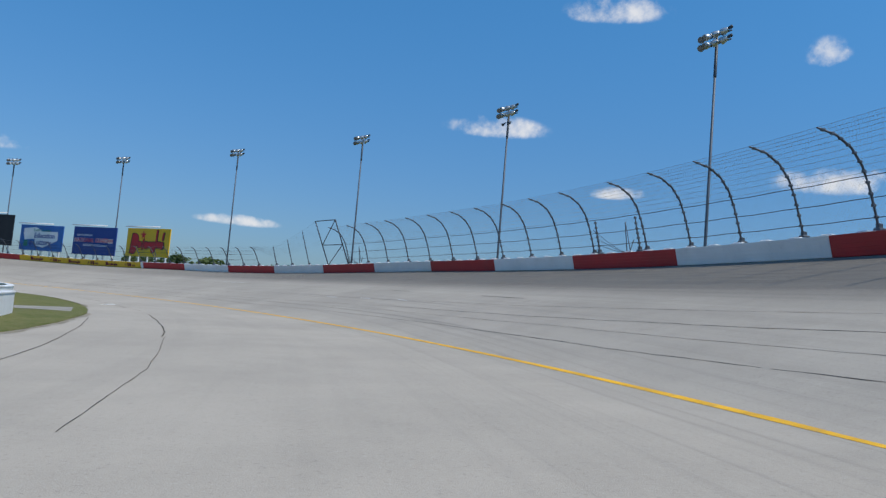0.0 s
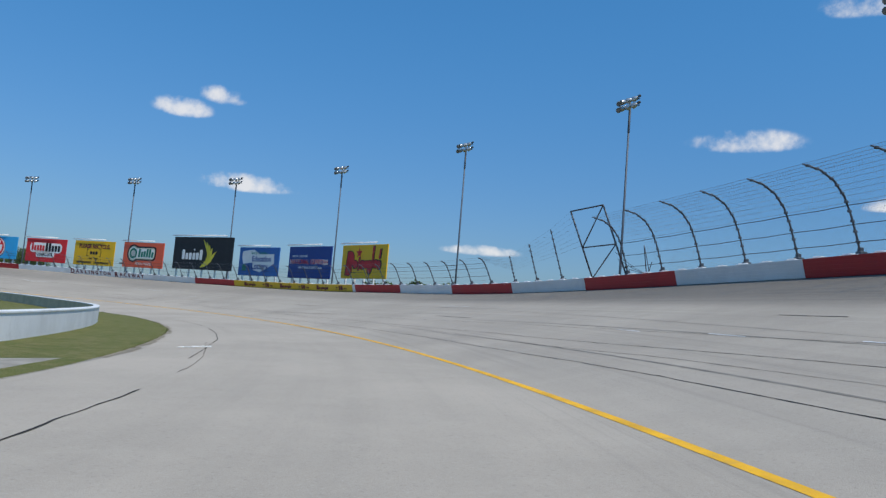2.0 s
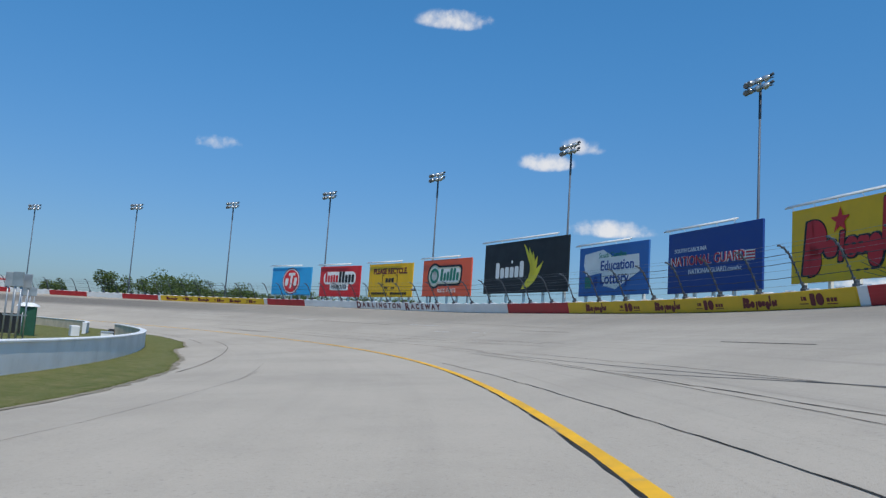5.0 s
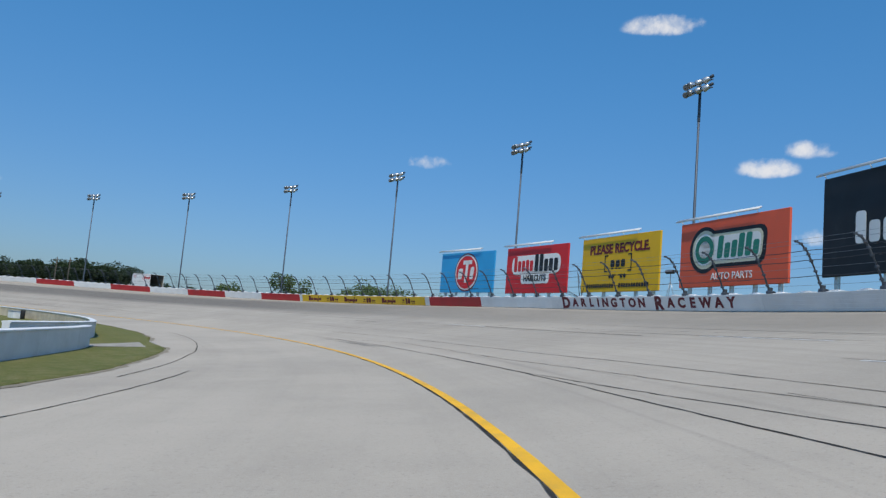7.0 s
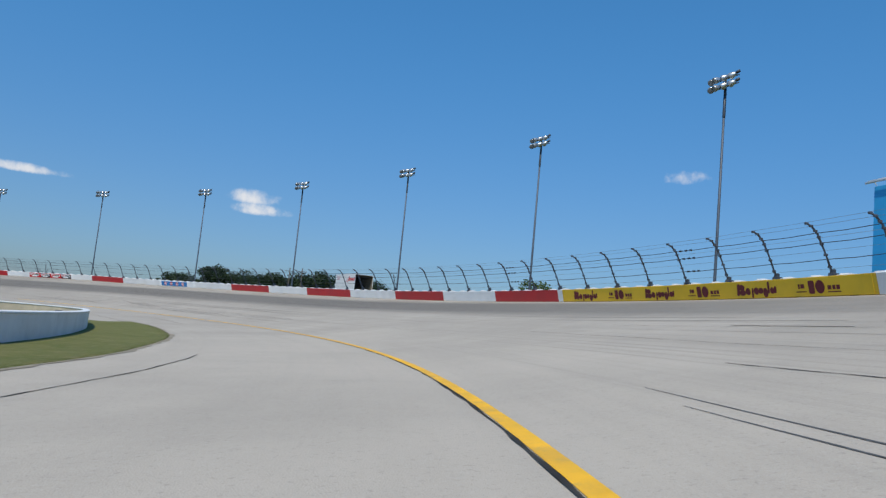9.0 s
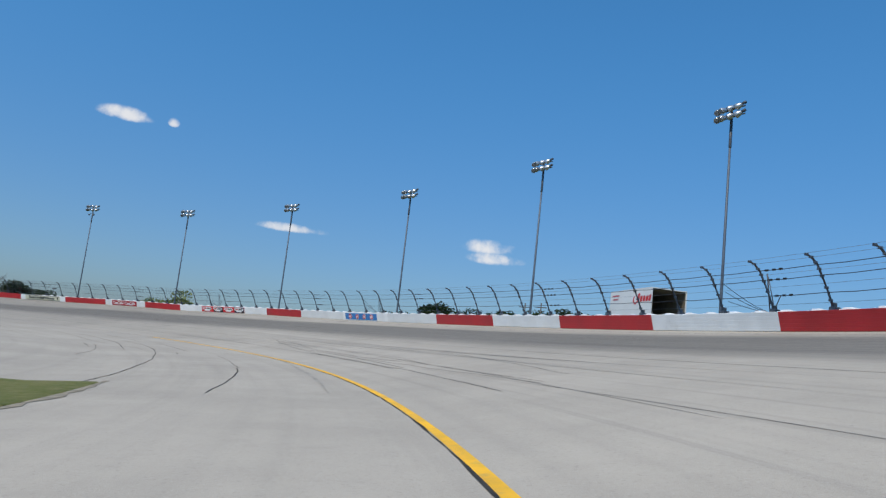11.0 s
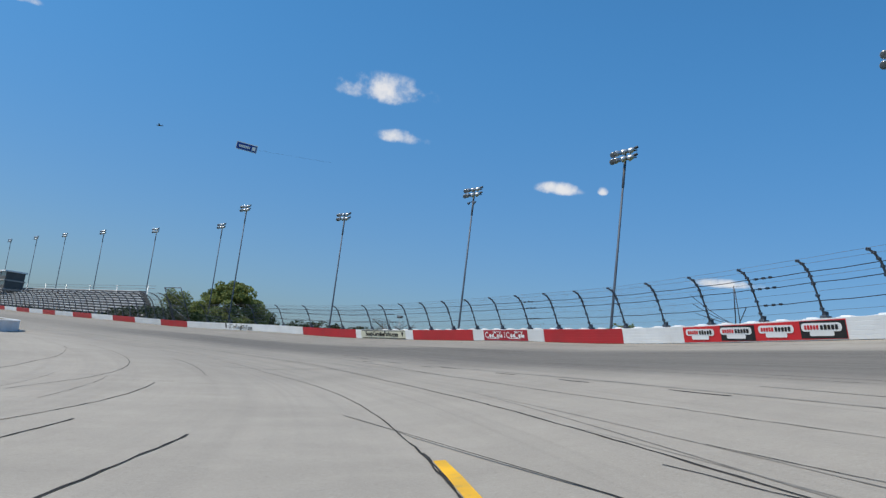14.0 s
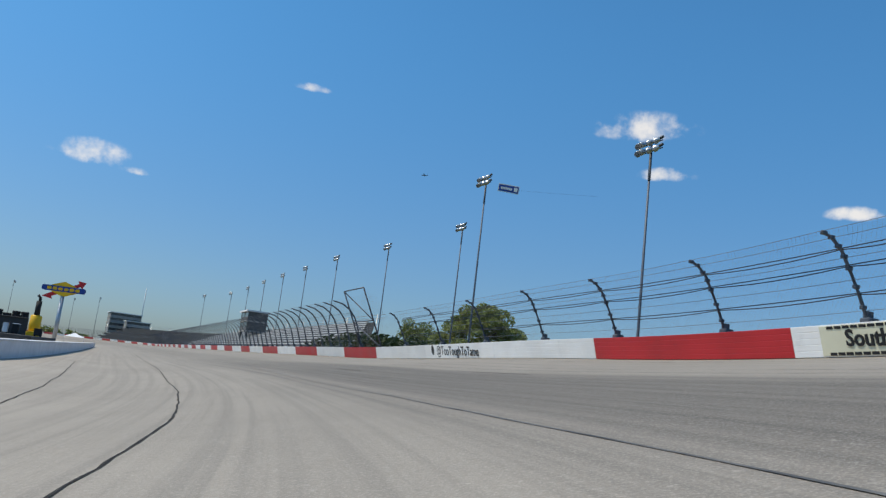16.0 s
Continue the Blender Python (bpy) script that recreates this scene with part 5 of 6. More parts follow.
# ---- infield edge: low white wall, its second wall, tyres, sign posts, flags
def low_wall(name, path, high, thick, material, label, s_on_ground=True):
    """A concrete wall along (s, n) places with a rounded coping."""
    verts, faces = [], []
    prof = [(0.5, -0.25), (0.5, high - 0.09), (0.62, high - 0.07), (0.62, high - 0.02), (0.5, high), (-0.5, high), (-0.62, high - 0.02), (-0.62, high - 0.07), (-0.5, high - 0.09), (-0.5, -0.25)]
    for i, (s, n) in enumerate(path):
        a, b = path[max(i - 1, 0)], path[min(i + 1, len(path) - 1)]
        ax, ay, _, _ = at(*a)
        bx, by, _, _ = at(*b)
        d = math.hypot(bx - ax, by - ay)
        lx, ly = -(by - ay) / d * thick, (bx - ax) / d * thick
        x, y, _, _ = at(s, n)
        verts += [(x + lx * o, y + ly * o, surf(s, n) + z) for o, z in prof]
    k = len(prof)
    for i in range(len(path) - 1):
        faces += [(i * k + j, i * k + (j + 1) % k, (i + 1) * k + (j + 1) % k, (i + 1) * k + j) for j in range(k)]
    faces += [tuple(range(k)), tuple((len(path) - 1) * k + j for j in range(k))[::-1]]
    me = mesh_of(name, verts, faces, [material, BARE])
    for p in me.polygons:
        p.material_index = 1 if p.index % k == 0 and p.index < (len(path) - 1) * k else 0
    return tagged(hung(name, me), label, "wall", kind="structure")


BARE = paint("bare_concrete", (0.50, 0.43, 0.32), 0.85, grain=0.12, size=1.2, dirt=0.3, bump=0.2)
KERB = paint("white_concrete_paint", (0.66, 0.67, 0.68), 0.7, grain=0.07, size=1.6, dirt=0.35, dirt_colour=(0.34, 0.34, 0.33), bump=0.15)
low_wall("wall_infield", [(float(s), infield_wall(s)) for s in np.arange(-120, 27, 2.0)], 0.95, 0.3, KERB, "low white painted concrete wall round the infield grass")
low_wall("wall_infield_2", [(31.5, 33.4), (32.5, 32.3), (34.5, 31.3), (37.5, 30.5), (41.5, 30.0)] + [(float(s), infield_wall(s)) for s in np.arange(46, 165, 2.0)], 0.95, 0.3, KERB, "low white painted concrete wall round the infield grass")
low_wall("wall_infield_3", [(161.5, 32.3), (164, 32.0), (167, 31.4), (171, 30.8)] + [(float(s), infield_wall(s)) for s in np.arange(176, 236, 2.0)] + [(238, 30.4), (240.5, 32.0), (242, 35.5), (242.6, 40), (242.6, 52)], 0.95, 0.3, KERB,
         "low white painted concrete wall past the gap in the infield wall")
low_wall("wall_pit", [(390.0, 29.0), (388.8, 28.2), (388.8, 27.4), (390.0, 26.6), (396, 24.4), (402, 22.9), (410, 22.2), (428, 21.6), (464, 20.9), (575, 20.3)], 1.0, 0.45, KERB, "white painted concrete pit wall with a rounded end")
PATHS = (((30.0, 33.0), (33.5, 29.0), (32.5, 26.1), (34.5, 32.2), (37.0, 28.2), (40.5, 25.95)), ((161.0, 31.0), (164.0, 28.8), (168.3, 26.45), (163.5, 31.0), (167.5, 28.6), (177.0, 26.7)))
for knots in PATHS:
    def edge(base, u):
        (s0, n0), (s1, n1), (s2, n2) = base
        return (1 - u) ** 2 * s0 + 2 * u * (1 - u) * s1 + u * u * s2, (1 - u) ** 2 * n0 + 2 * u * (1 - u) * n1 + u * u * n2

    def lay(i, j):
        a, b = edge(knots[:3], i / 11), edge(knots[3:], i / 11)
        s, n = a[0] + (b[0] - a[0]) * j / 5, a[1] + (b[1] - a[1]) * j / 5
        return (*at(s, n)[:2], surf(s, n) + 0.008 + 0.045 * (1 - (i / 11) ** 6))

    verts, faces = grid(12, 6, lay)
    tagged(hung("pavement_strip", mesh_of("pavement_strip", verts, faces, paint("pale_gravel", (0.31, 0.285, 0.245), 0.9, grain=0.15, size=0.6, bump=0.4))), "pale gravel path crossing the grass verge", "path", kind="structure")
SANDY = paint("sandy_soil", (0.27, 0.23, 0.17), 0.95, grain=0.2, size=0.5, bump=0.4)
for s0, s1 in ((-60, 32), (40.5, 168), (177, 246)):
    tagged(ribbon("grass_edge", [(float(s), grass_edge(s) - 0.06 + 0.12 * noise.noise(Vector((s * 0.3, 2, 0)))) for s in np.arange(s0, s1, 1.0)], 0.3, SANDY, None,
                  "sandy worn edge of the grass strip", lift=0.012, jitter=0.7, seed=5), category="soil", kind="structure")


def tuft_patch(s0, s1, n0, n1, count, seed):
    rg = random.Random(seed)
    verts, faces = [], []
    for _ in range(count):
        s = rg.uniform(s0, s1)
        n = grass_edge(s) + rg.uniform(n0, n1)
        if 32.0 < s < 40.5 or 167.5 < s < 177.5:
            continue
        x, y, _, _ = at(s, n)
        z = surf(s, n) + 0.02
        for _ in range(3):
            a, h, w = rg.uniform(0, 6.28), rg.uniform(0.012, 0.03), 0.012
            o = len(verts)
            bx, by = x + rg.uniform(-0.05, 0.05), y + rg.uniform(-0.05, 0.05)
            verts += [(bx - w * math.sin(a), by + w * math.cos(a), z), (bx + w * math.sin(a), by - w * math.cos(a), z), (bx + h * 0.5 * math.cos(a), by + h * 0.5 * math.sin(a), z + h)]
            faces.append((o, o + 1, o + 2))
    ob = hung("grass_tufts", mesh_of("grass_tufts", verts, faces, GRASS))
    return tagged(ob, "short tufts of mown green grass on the verge", "grass", kind="stuff")


tuft_patch(-10, 236, -0.05, 0.3, 7000, 3)


def tape():
    bm = bmesh.new()
    rg = random.Random(4)
    (x0, y0), (x1, y1) = at(46.6, 24.75)[:2], at(47.7, 23.85)[:2]
    pts = []
    for k in range(22):
        u = k / 21
        pts.append((x0 + (x1 - x0) * u + rg.uniform(-0.06, 0.06), y0 + (y1 - y0) * u + rg.uniform(-0.06, 0.06), surf(47.0, 24.75 - 0.9 * u) + 0.012 + rg.uniform(0.0, 0.02)))
    add_tube(bm, pts, [rg.uniform(0.008, 0.035) for _ in pts], 6)
    ob = part("plastic_sheet", bm, V_WHITE, smooth=True)
    return tagged(ob, "crumpled strip of white plastic lying on the apron", "plastic sheet")


tape()


def tyre_mesh(r=0.36, w=0.26):
    bm = bmesh.new()
    prof = [(r * 0.55, -w / 2), (r * 0.86, -w / 2), (r, -w * 0.32), (r, w * 0.32), (r * 0.86, w / 2), (r * 0.55, w / 2), (r * 0.5, 0.0)]
    rings = [[bm.verts.new((a * math.cos(t), a * math.sin(t), z + w / 2)) for a, z in prof] for t in (2 * math.pi * k / 20 for k in range(20))]
    for i in range(20):
        for j in range(len(prof)):
            bm.faces.new((rings[i][j], rings[(i + 1) % 20][j], rings[(i + 1) % 20][(j + 1) % len(prof)], rings[i][(j + 1) % len(prof)]))
    bmesh.ops.recalc_face_normals(bm, faces=bm.faces)
    me = bpy.data.meshes.new("tyre")
    bm.to_mesh(me)
    bm.free()
    me.materials.append(BLACK)
    return me


TYRE = tyre_mesh()


def sign_post_group(s, n, count, seed):
    """Galvanised frames with a blank metal plate each, standing behind the low wall."""
    rg = random.Random(seed)
    for k in range(count):
        thing = empty("metal_sign_post", stand(s + 1.3 * k, n + 0.5 * (k % 2), surf(s, n)) @ pose(0, 0, 0, 0, 0, rg.uniform(60, 95)), "galvanised steel post with a grey metal plate", "sign post", "sign posts behind the low wall")
        for x in (-0.16, 0.16):
            tube_part("post", [(x, 0, -0.3), (x, 0, 3.7)], 0.045, GALV, thing, sides=6)
        box_part("plate", (0.62, 0.06, 0.75), pose(0, 0.08, 3.35), GALV, thing, bevel=0.01)
        box_part("bracket", (0.5, 0.1, 0.07), pose(0, 0.02, 1.5), GALV, thing)


sign_post_group(128.6, 36.0, 3, 1)
sign_post_group(115.2, 36.3, 1, 2)
sign_post_group(108.9, 36.7, 1, 4)
sign_post_group(172.6, 35.3, 3, 5)
sign_post_group(238.0, 35.5, 3, 6)


def portable_toilet(s, n):
    thing = empty("portable_toilet", stand(s, n), "dark green portable toilet with a white roof", "toilet")
    g = paint("dark_green_plastic", (0.02, 0.09, 0.055), 0.5, grain=0.1, size=0.5)
    box_part("cabin", (1.1, 1.1, 2.0), pose(0, 0, 1.0), g, thing, bevel=0.04)
    bm = bmesh.new()
    add_tube(bm, [(0, 0, 2.0), (0, 0, 2.12), (0, 0, 2.26)], [0.74, 0.66, 0.3], 12)
    part("roof", bm, CAP, thing)
    box_part("door", (0.75, 0.04, 1.75), pose(0, 0.56, 0.95), g, thing, bevel=0.01)


portable_toilet(148.0, 36.8)
for k in range(5):
    thing = empty("mesh_barrier", stand(146.0 + 0.4 * k, 38.0 + 1.95 * k) @ pose(0, 0, 0, 0, 0, 80), "black mesh screen on a steel frame", "barrier", "black screens in the infield")
    box_part("screen", (1.9, 0.03, 1.3), pose(0, 0, 0.85), V_BLACK, thing)
    for x in (-0.97, 0.97):
        tube_part("post", [(x, 0, -0.1), (x, 0, 1.6)], 0.03, GALV, thing, sides=6)
for s, n in ((153.9, 33.6), (200.0, 36.0)):
    block = box_part("concrete_block", (2.2, 0.6, 0.85), stand(s, n) @ pose(0, 0, 0.36), KERB, None, bevel=0.05)
    tagged(block, "white painted concrete block on the infield grass", "concrete block", "concrete blocks")
for s, n in ((138.4, 31.9), (222.6, 30.8)):
    crate = empty("equipment_crate", stand(s, n), "pale grey equipment crate behind the low wall", "crate", "crates behind the low wall")
    box_part("body", (2.0, 0.7, 0.62), pose(0, 0, 0.33), CAP, crate, bevel=0.03)
    box_part("lid", (2.06, 0.76, 0.08), pose(0, 0, 0.68), GALV, crate, bevel=0.02)
for s, n in ((139.9, 31.7), (140.4, 31.65), (220.4, 30.6), (220.0, 30.6)):
    drum = tube_part("drum", [(0, 0, 0), (0, 0, 0.32), (0, 0, 0.62), (0, 0, 0.86)], [0.16, 0.17, 0.17, 0.16], BLACK, None, sides=14, m=stand(s, n))
    tagged(drum, "narrow black plastic drum behind the low wall", "drum", "drums")
tagged(hung("tyre", TYRE, None, stand(225.6, 30.6) @ pose(0, 0, 0.36, 90, 0, 0)), "black car tyre standing behind the low wall", "tyre")


def flag_pole(x, y, high):
    thing = empty("flag_pole", Matrix.Translation((x, y, -1.0)), "tall flag pole flying three flags", "flag pole")
    tube_part("pole", [(0, 0, 0), (0, 0, high)], [0.06, 0.035], V_YELLOW, thing, sides=8)
    red_flag, dark_flag = paint("flag_red_cloth", (0.42, 0.05, 0.06), 0.8), paint("flag_dark_cloth", (0.03, 0.03, 0.04), 0.8)
    for k, z in enumerate((high - 0.8, high - 1.7, high - 2.6)):
        verts, faces = grid(9, 5, lambda i, j: (-0.05 * i, 0.14 * i, z + 0.17 * j + 0.09 * math.sin(i * 0.9 + k) - 0.10 * i))
        hung("flag", mesh_of("flag", verts, faces, (red_flag, dark_flag, dark_flag)[k], True), thing, pose(0, 0, 0, 0, 0, -75))
        if k == 0:
            for q in range(3):
                v2, f2 = grid(9, 2, lambda i, j: (-0.05 * i + 0.012, 0.14 * i, z + 0.06 + 0.21 * q + 0.09 * j + 0.09 * math.sin(i * 0.9) - 0.10 * i))
                hung("stripe", mesh_of("stripe", v2, f2, V_WHITE, True), thing, pose(0, 0, 0, 0, 0, -75))
            v2, f2 = grid(4, 2, lambda i, j: (-0.05 * i + 0.014, 0.14 * i, z + 0.34 + 0.33 * j + 0.09 * math.sin(i * 0.9) - 0.10 * i))
            hung("canton", mesh_of("canton", v2, f2, V_BLUE, True), thing, pose(0, 0, 0, 0, 0, -75))


flag_pole(*at(122.2, 38.7)[:2], 8.3)


# ---- box truck behind the wall
def box_truck():
    truck = empty("box_truck", stand(265.3, -4.8, outside(265.3, -4.8)) @ pose(0, 0, 0.1, 0, 0, -9), "white rental box truck with its rear door open", "truck")
    w = paint("white_truck_paint", (0.78, 0.78, 0.77), 0.35, grain=0.03, size=1.5, dirt=0.08)
    bm = bmesh.new()
    for size, m in (((5.6, 0.06, 2.55), pose(0, 1.17, 2.25)), ((5.6, 0.06, 2.55), pose(0, -1.17, 2.25)), ((5.6, 2.4, 0.06), pose(0, 0, 3.53)), ((5.6, 2.4, 0.1), pose(0, 0, 0.98)), ((0.06, 2.4, 2.55), pose(2.8, 0, 2.25))):
        add_box(bm, size, m)
    part("box_body", bm, w, truck)
    inner = bmesh.new()
    for size, m in (((5.5, 0.02, 2.4), pose(0, 1.12, 2.27)), ((5.5, 0.02, 2.4), pose(0, -1.12, 2.27)), ((5.5, 2.2, 0.02), pose(0, 0, 3.48)), ((0.02, 2.2, 2.4), pose(2.74, 0, 2.27))):
        add_box(inner, size, m)
    part("lining", inner, paint("plywood_lining", (0.16, 0.13, 0.09), 0.8, grain=0.15, size=0.5), truck, "dark wooden lining")
    cab = bmesh.new()
    pts = [(2.95, 0.55), (2.95, 2.35), (3.5, 2.4), (4.1, 1.6), (5.0, 1.35), (5.05, 0.55)]
    left, right = [[cab.verts.new((x, y, z)) for x, z in pts] for y in (-1.02, 1.02)]
    cab.faces.new(left)
    cab.faces.new(right[::-1])
    for k in range(len(pts)):
        cab.faces.new((left[k], right[k], right[(k + 1) % len(pts)], left[(k + 1) % len(pts)]))
    bmesh.ops.recalc_face_normals(cab, faces=cab.faces)
    part("cab", cab, w, truck)
    glass = paint("dark_glass", (0.03, 0.06, 0.06), 0.08, grain=0.05, spec=0.8)
    for y in (1.03, -1.03):
        box_part("side_window", (0.75, 0.02, 0.6), pose(3.4, y, 1.95), glass, truck)
        box_part("mirror", (0.12, 0.2, 0.4), pose(4.0, y * 1.2, 1.8), BLACK, truck, bevel=0.03)
    for x in (-1.7, 4.1):
        for y in (-0.95, 0.95):
            wheel = hung("wheel", TYRE, truck, pose(x, y + (0.13 if y < 0 else -0.13), 0.42, 90, 0, 0) @ Matrix.Translation((0, 0, 0)) @ Matrix.Scale(1.15, 4))
            part_rim = tube_part("rim", [(0, 0, 0.04), (0, 0, 0.22)], 0.2, GALV, wheel, sides=12)
    hung("emblem", flat_mesh("emblem", letter_shapes(-0.2, 1.6, 0.55, 0.4, 5, 9, 0.25, (0,)) + [arc_band(-0.45, 0.5, 0.18, 0.3, 120, 330, 8)], V_RED, 0.01), truck, pose(-1.2, 1.205, 2.35, 90, 0, 180))
    hung("small_print", flat_mesh("small_print", [rect(0, 0.12, 1.0, 0.1), rect(0, -0.12, 0.8, 0.1)], vinyl("pale_red_vinyl", (0.5, 0.12, 0.12)), 0.01), truck, pose(2.0, 1.205, 3.1, 90, 0, 180))
    box_part("bumper", (0.1, 2.2, 0.25), pose(-2.8, 0, 0.6), BLACK, truck)


box_truck()


# ---- trees
BARK = paint("grey_bark", (0.10, 0.085, 0.07), 0.9, grain=0.25, size=0.4, bump=0.6)
LEAF_A, LEAF_B, LEAF_C = leafy("broad_leaves", (0.15, 0.19, 0.055), (0.30, 0.33, 0.11)), leafy("dark_needles", (0.024, 0.042, 0.018), (0.055, 0.082, 0.033)), leafy("spring_leaves", (0.075, 0.115, 0.035), (0.16, 0.215, 0.07))


def leaf_cloud(verts, faces, blobs, count, size, rg):
    for _ in range(count):
        cx, cy, cz, r, h = rg.choice(blobs)
        while True:
            x, y, z = rg.uniform(-1, 1), rg.uniform(-1, 1), rg.uniform(-1, 1)
            d = x * x + y * y + z * z
            if 0.25 < d < 1:
                break
        p = Vector((cx + x * r, cy + y * r, cz + z * h))
        a = Vector((rg.uniform(-1, 1), rg.uniform(-1, 1), rg.uniform(-0.6, 0.6))).normalized()
        b = a.cross(Vector((rg.uniform(-1, 1), rg.uniform(-1, 1), rg.uniform(-1, 1)))).normalized()
        k = size * rg.uniform(0.6, 1.4)
        o = len(verts)
        verts += [tuple(p - a * k), tuple(p + b * k * 0.55), tuple(p + a * k), tuple(p - b * k * 0.55)]
        faces.append((o, o + 1, o + 2, o + 3))


def tree(x, y, z, high, spread, leaf, label, seed, leaves=2600, size=0.28, bare=False, dome=False):
    rg = random.Random(seed)
    thing = empty("tree", Matrix.Translation((x, y, z)), label, "tree", "trees outside the speedway")
    bm = bmesh.new()
    add_tube(bm, [(0, 0, -0.2), (0.1, 0, high * 0.25), (0.0, 0.15, high * 0.55), (0.1, 0.1, high * 0.85)], [high * 0.028, high * 0.022, high * 0.014, high * 0.004], 8)
    tips = []
    for k in range(14 if not bare else 26):
        a, h0 = rg.uniform(0, 6.28), rg.uniform(0.22, 0.7) * high
        reach, up = spread * rg.uniform(0.55, 0.95) * (1.1 - 0.6 * h0 / high) * (0.65 if dome else 1.0), rg.uniform(0.12, 0.32) * high * (0.5 if dome else 1.0)
        tip = Vector((math.cos(a) * reach, math.sin(a) * reach, min(h0 + up, high * 0.93)))
        mid = Vector((math.cos(a + 0.2) * reach * 0.5, math.sin(a + 0.2) * reach * 0.5, h0 + up * 0.45))
        add_tube(bm, [(0, 0, h0), mid, tip], [high * 0.010, high * 0.006, high * 0.002], 5)
        tips.append(tip)
        if bare:
            for _ in range(5):
                end = tip.lerp(mid, rg.uniform(0, 0.9)) + Vector((rg.uniform(-1, 1), rg.uniform(-1, 1), rg.uniform(0.2, 1.2))) * spread * 0.3
                add_tube(bm, [mid.lerp(tip, rg.uniform(0.2, 1.0)), end], [high * 0.003, high * 0.001], 4)
    part("trunk", bm, BARK, thing)
    if not bare:
        blobs = [(t.x, t.y, t.z, spread * rg.uniform(0.28, 0.42), high * rg.uniform(0.10, 0.16)) for t in tips]
        blobs += [(rg.uniform(-0.3, 0.3) * spread, rg.uniform(-0.3, 0.3) * spread, high * rg.uniform(0.5, 0.86), spread * 0.45, high * 0.14) for _ in range(7)]
        if dome:
            blobs = []
            while len(blobs) < 210:
                x, y, z = rg.uniform(-1, 1), rg.uniform(-1, 1), rg.uniform(-0.35, 1)
                if 0.5 < x * x + y * y + z * z < 1.0:
                    blobs.append((x * spread * 0.88, y * spread * 0.88, high * (0.34 + 0.59 * z), spread * rg.uniform(0.11, 0.19), high * rg.uniform(0.045, 0.075)))
        verts, faces = [], []
        leaf_cloud(verts, faces, blobs, leaves, size, rg)
        hung("crown", mesh_of("crown", verts, faces, leaf), thing)
    return thing


tree(-300.8, -107.9, -1.3, 16.3, 9.2, LEAF_A, "large round green broadleaf tree behind the straight", 11, 46000, 0.26, dome=True)
tree(-295.5, -126.5, -1.3, 13.4, 4.6, LEAF_A, "sparse ragged tree beside the large round tree", 12, 3800, 0.24)
tree(-284.0, 119.0, -1.3, 13.8, 5.5, LEAF_C, "light green spring tree beyond the turn", 13, 3600, 0.3)
tree(-282.0, 104.0, -1.3, 10.6, 4.2, LEAF_C, "small light green tree beyond the turn", 14, 2600, 0.28)
tree(-275.0, 135.0, -1.3, 10.0, 4.6, LEAF_C, "light green spring tree beyond the turn", 15, 2600, 0.28)
tree(-262.0, 147.0, -1.3, 9.4, 4.2, LEAF_C, "light green spring tree beyond the turn", 18, 2400, 0.28)
tree(-304.0, -8.0, -1.3, 9.8, 5.2, LEAF_A, "green tree standing beyond the wall", 16, 3000, 0.3)
tree(-341.0, -105.0, -1.3, 14.0, 8.0, LEAF_A, "bare branched tree not yet in leaf", 17, bare=True)
tree(-336.0, -94.0, -1.3, 12.0, 6.5, LEAF_A, "bare branched tree not yet in leaf", 19, bare=True)


def woods(name, places, leaf, label, seed, each=800, size=0.55):
    rg = random.Random(seed)
    verts, faces = [], []
    for x, y, high in places:
        high *= 1.28
        r = high * rg.uniform(0.24, 0.36)
        blobs = [(x + rg.uniform(-0.6, 0.6) * r, y + rg.uniform(-0.6, 0.6) * r, -1.3 + high * rg.uniform(0.25, 0.86), r * rg.uniform(0.5, 0.85), high * rg.uniform(0.08, 0.16)) for _ in range(11)]
        leaf_cloud(verts, faces, blobs, each, size, rg)
        o = len(verts)
        verts += [(x - 0.2, y, -1.4), (x + 0.2, y, -1.4), (x, y + 0.25, -1.4), (x, y, -1.3 + high * 0.9)]
        faces += [(o, o + 1, o + 3), (o + 1, o + 2, o + 3), (o + 2, o, o + 3)]
    return tagged(hung(name, mesh_of(name, verts, faces, leaf)), label, "trees", kind="stuff")


rg = random.Random(21)
pines = [(-338 - rg.uniform(0, 26), y + rg.uniform(-2, 2), rg.uniform(10.6, 12.8) + (1.4 if 60 < y < 76 else 0.0)) for y in np.arange(34, 77, 1.5)]
pines += [(-338 - rg.uniform(0, 26), y + rg.uniform(-1, 1), rg.uniform(8.4, 9.8)) for y in np.arange(15, 34, 1.7)]
pines += [(-338 - rg.uniform(0, 20), y, rg.uniform(7.6, 9.2)) for y in np.arange(78, 98, 3.0)]
pines += [(-345 - 55 * u + rg.uniform(-5, 5), -192 + 46 * u + rg.uniform(-5, 5), rg.uniform(9.5, 11.5)) for u in np.linspace(0, 1, 26)]
woods("pine_wood", pines, LEAF_B, "dark belt of pine trees beyond the turn", 31, 2600, 0.36)
leafs = [(-540 - rg.uniform(0, 50), y + rg.uniform(-4, 4), rg.uniform(18.5, 24.0) + (2.5 if 195 < y < 225 else 0.0)) for y in np.arange(188, 400, 3.6)]
leafs += [(-100 - 3.0 * k, 270 + rg.uniform(-15, 15), rg.uniform(9, 12)) for k in range(30)]
woods("leafy_wood", leafs, LEAF_C, "belt of green broadleaf trees beyond the turn", 32, 1300, 0.65)
back_wood = [(-190 + 14 * math.cos(k) + 3 * k, -520 + 4 * math.sin(k * 2.0), rg.uniform(5, 7.5)) for k in range(36)]
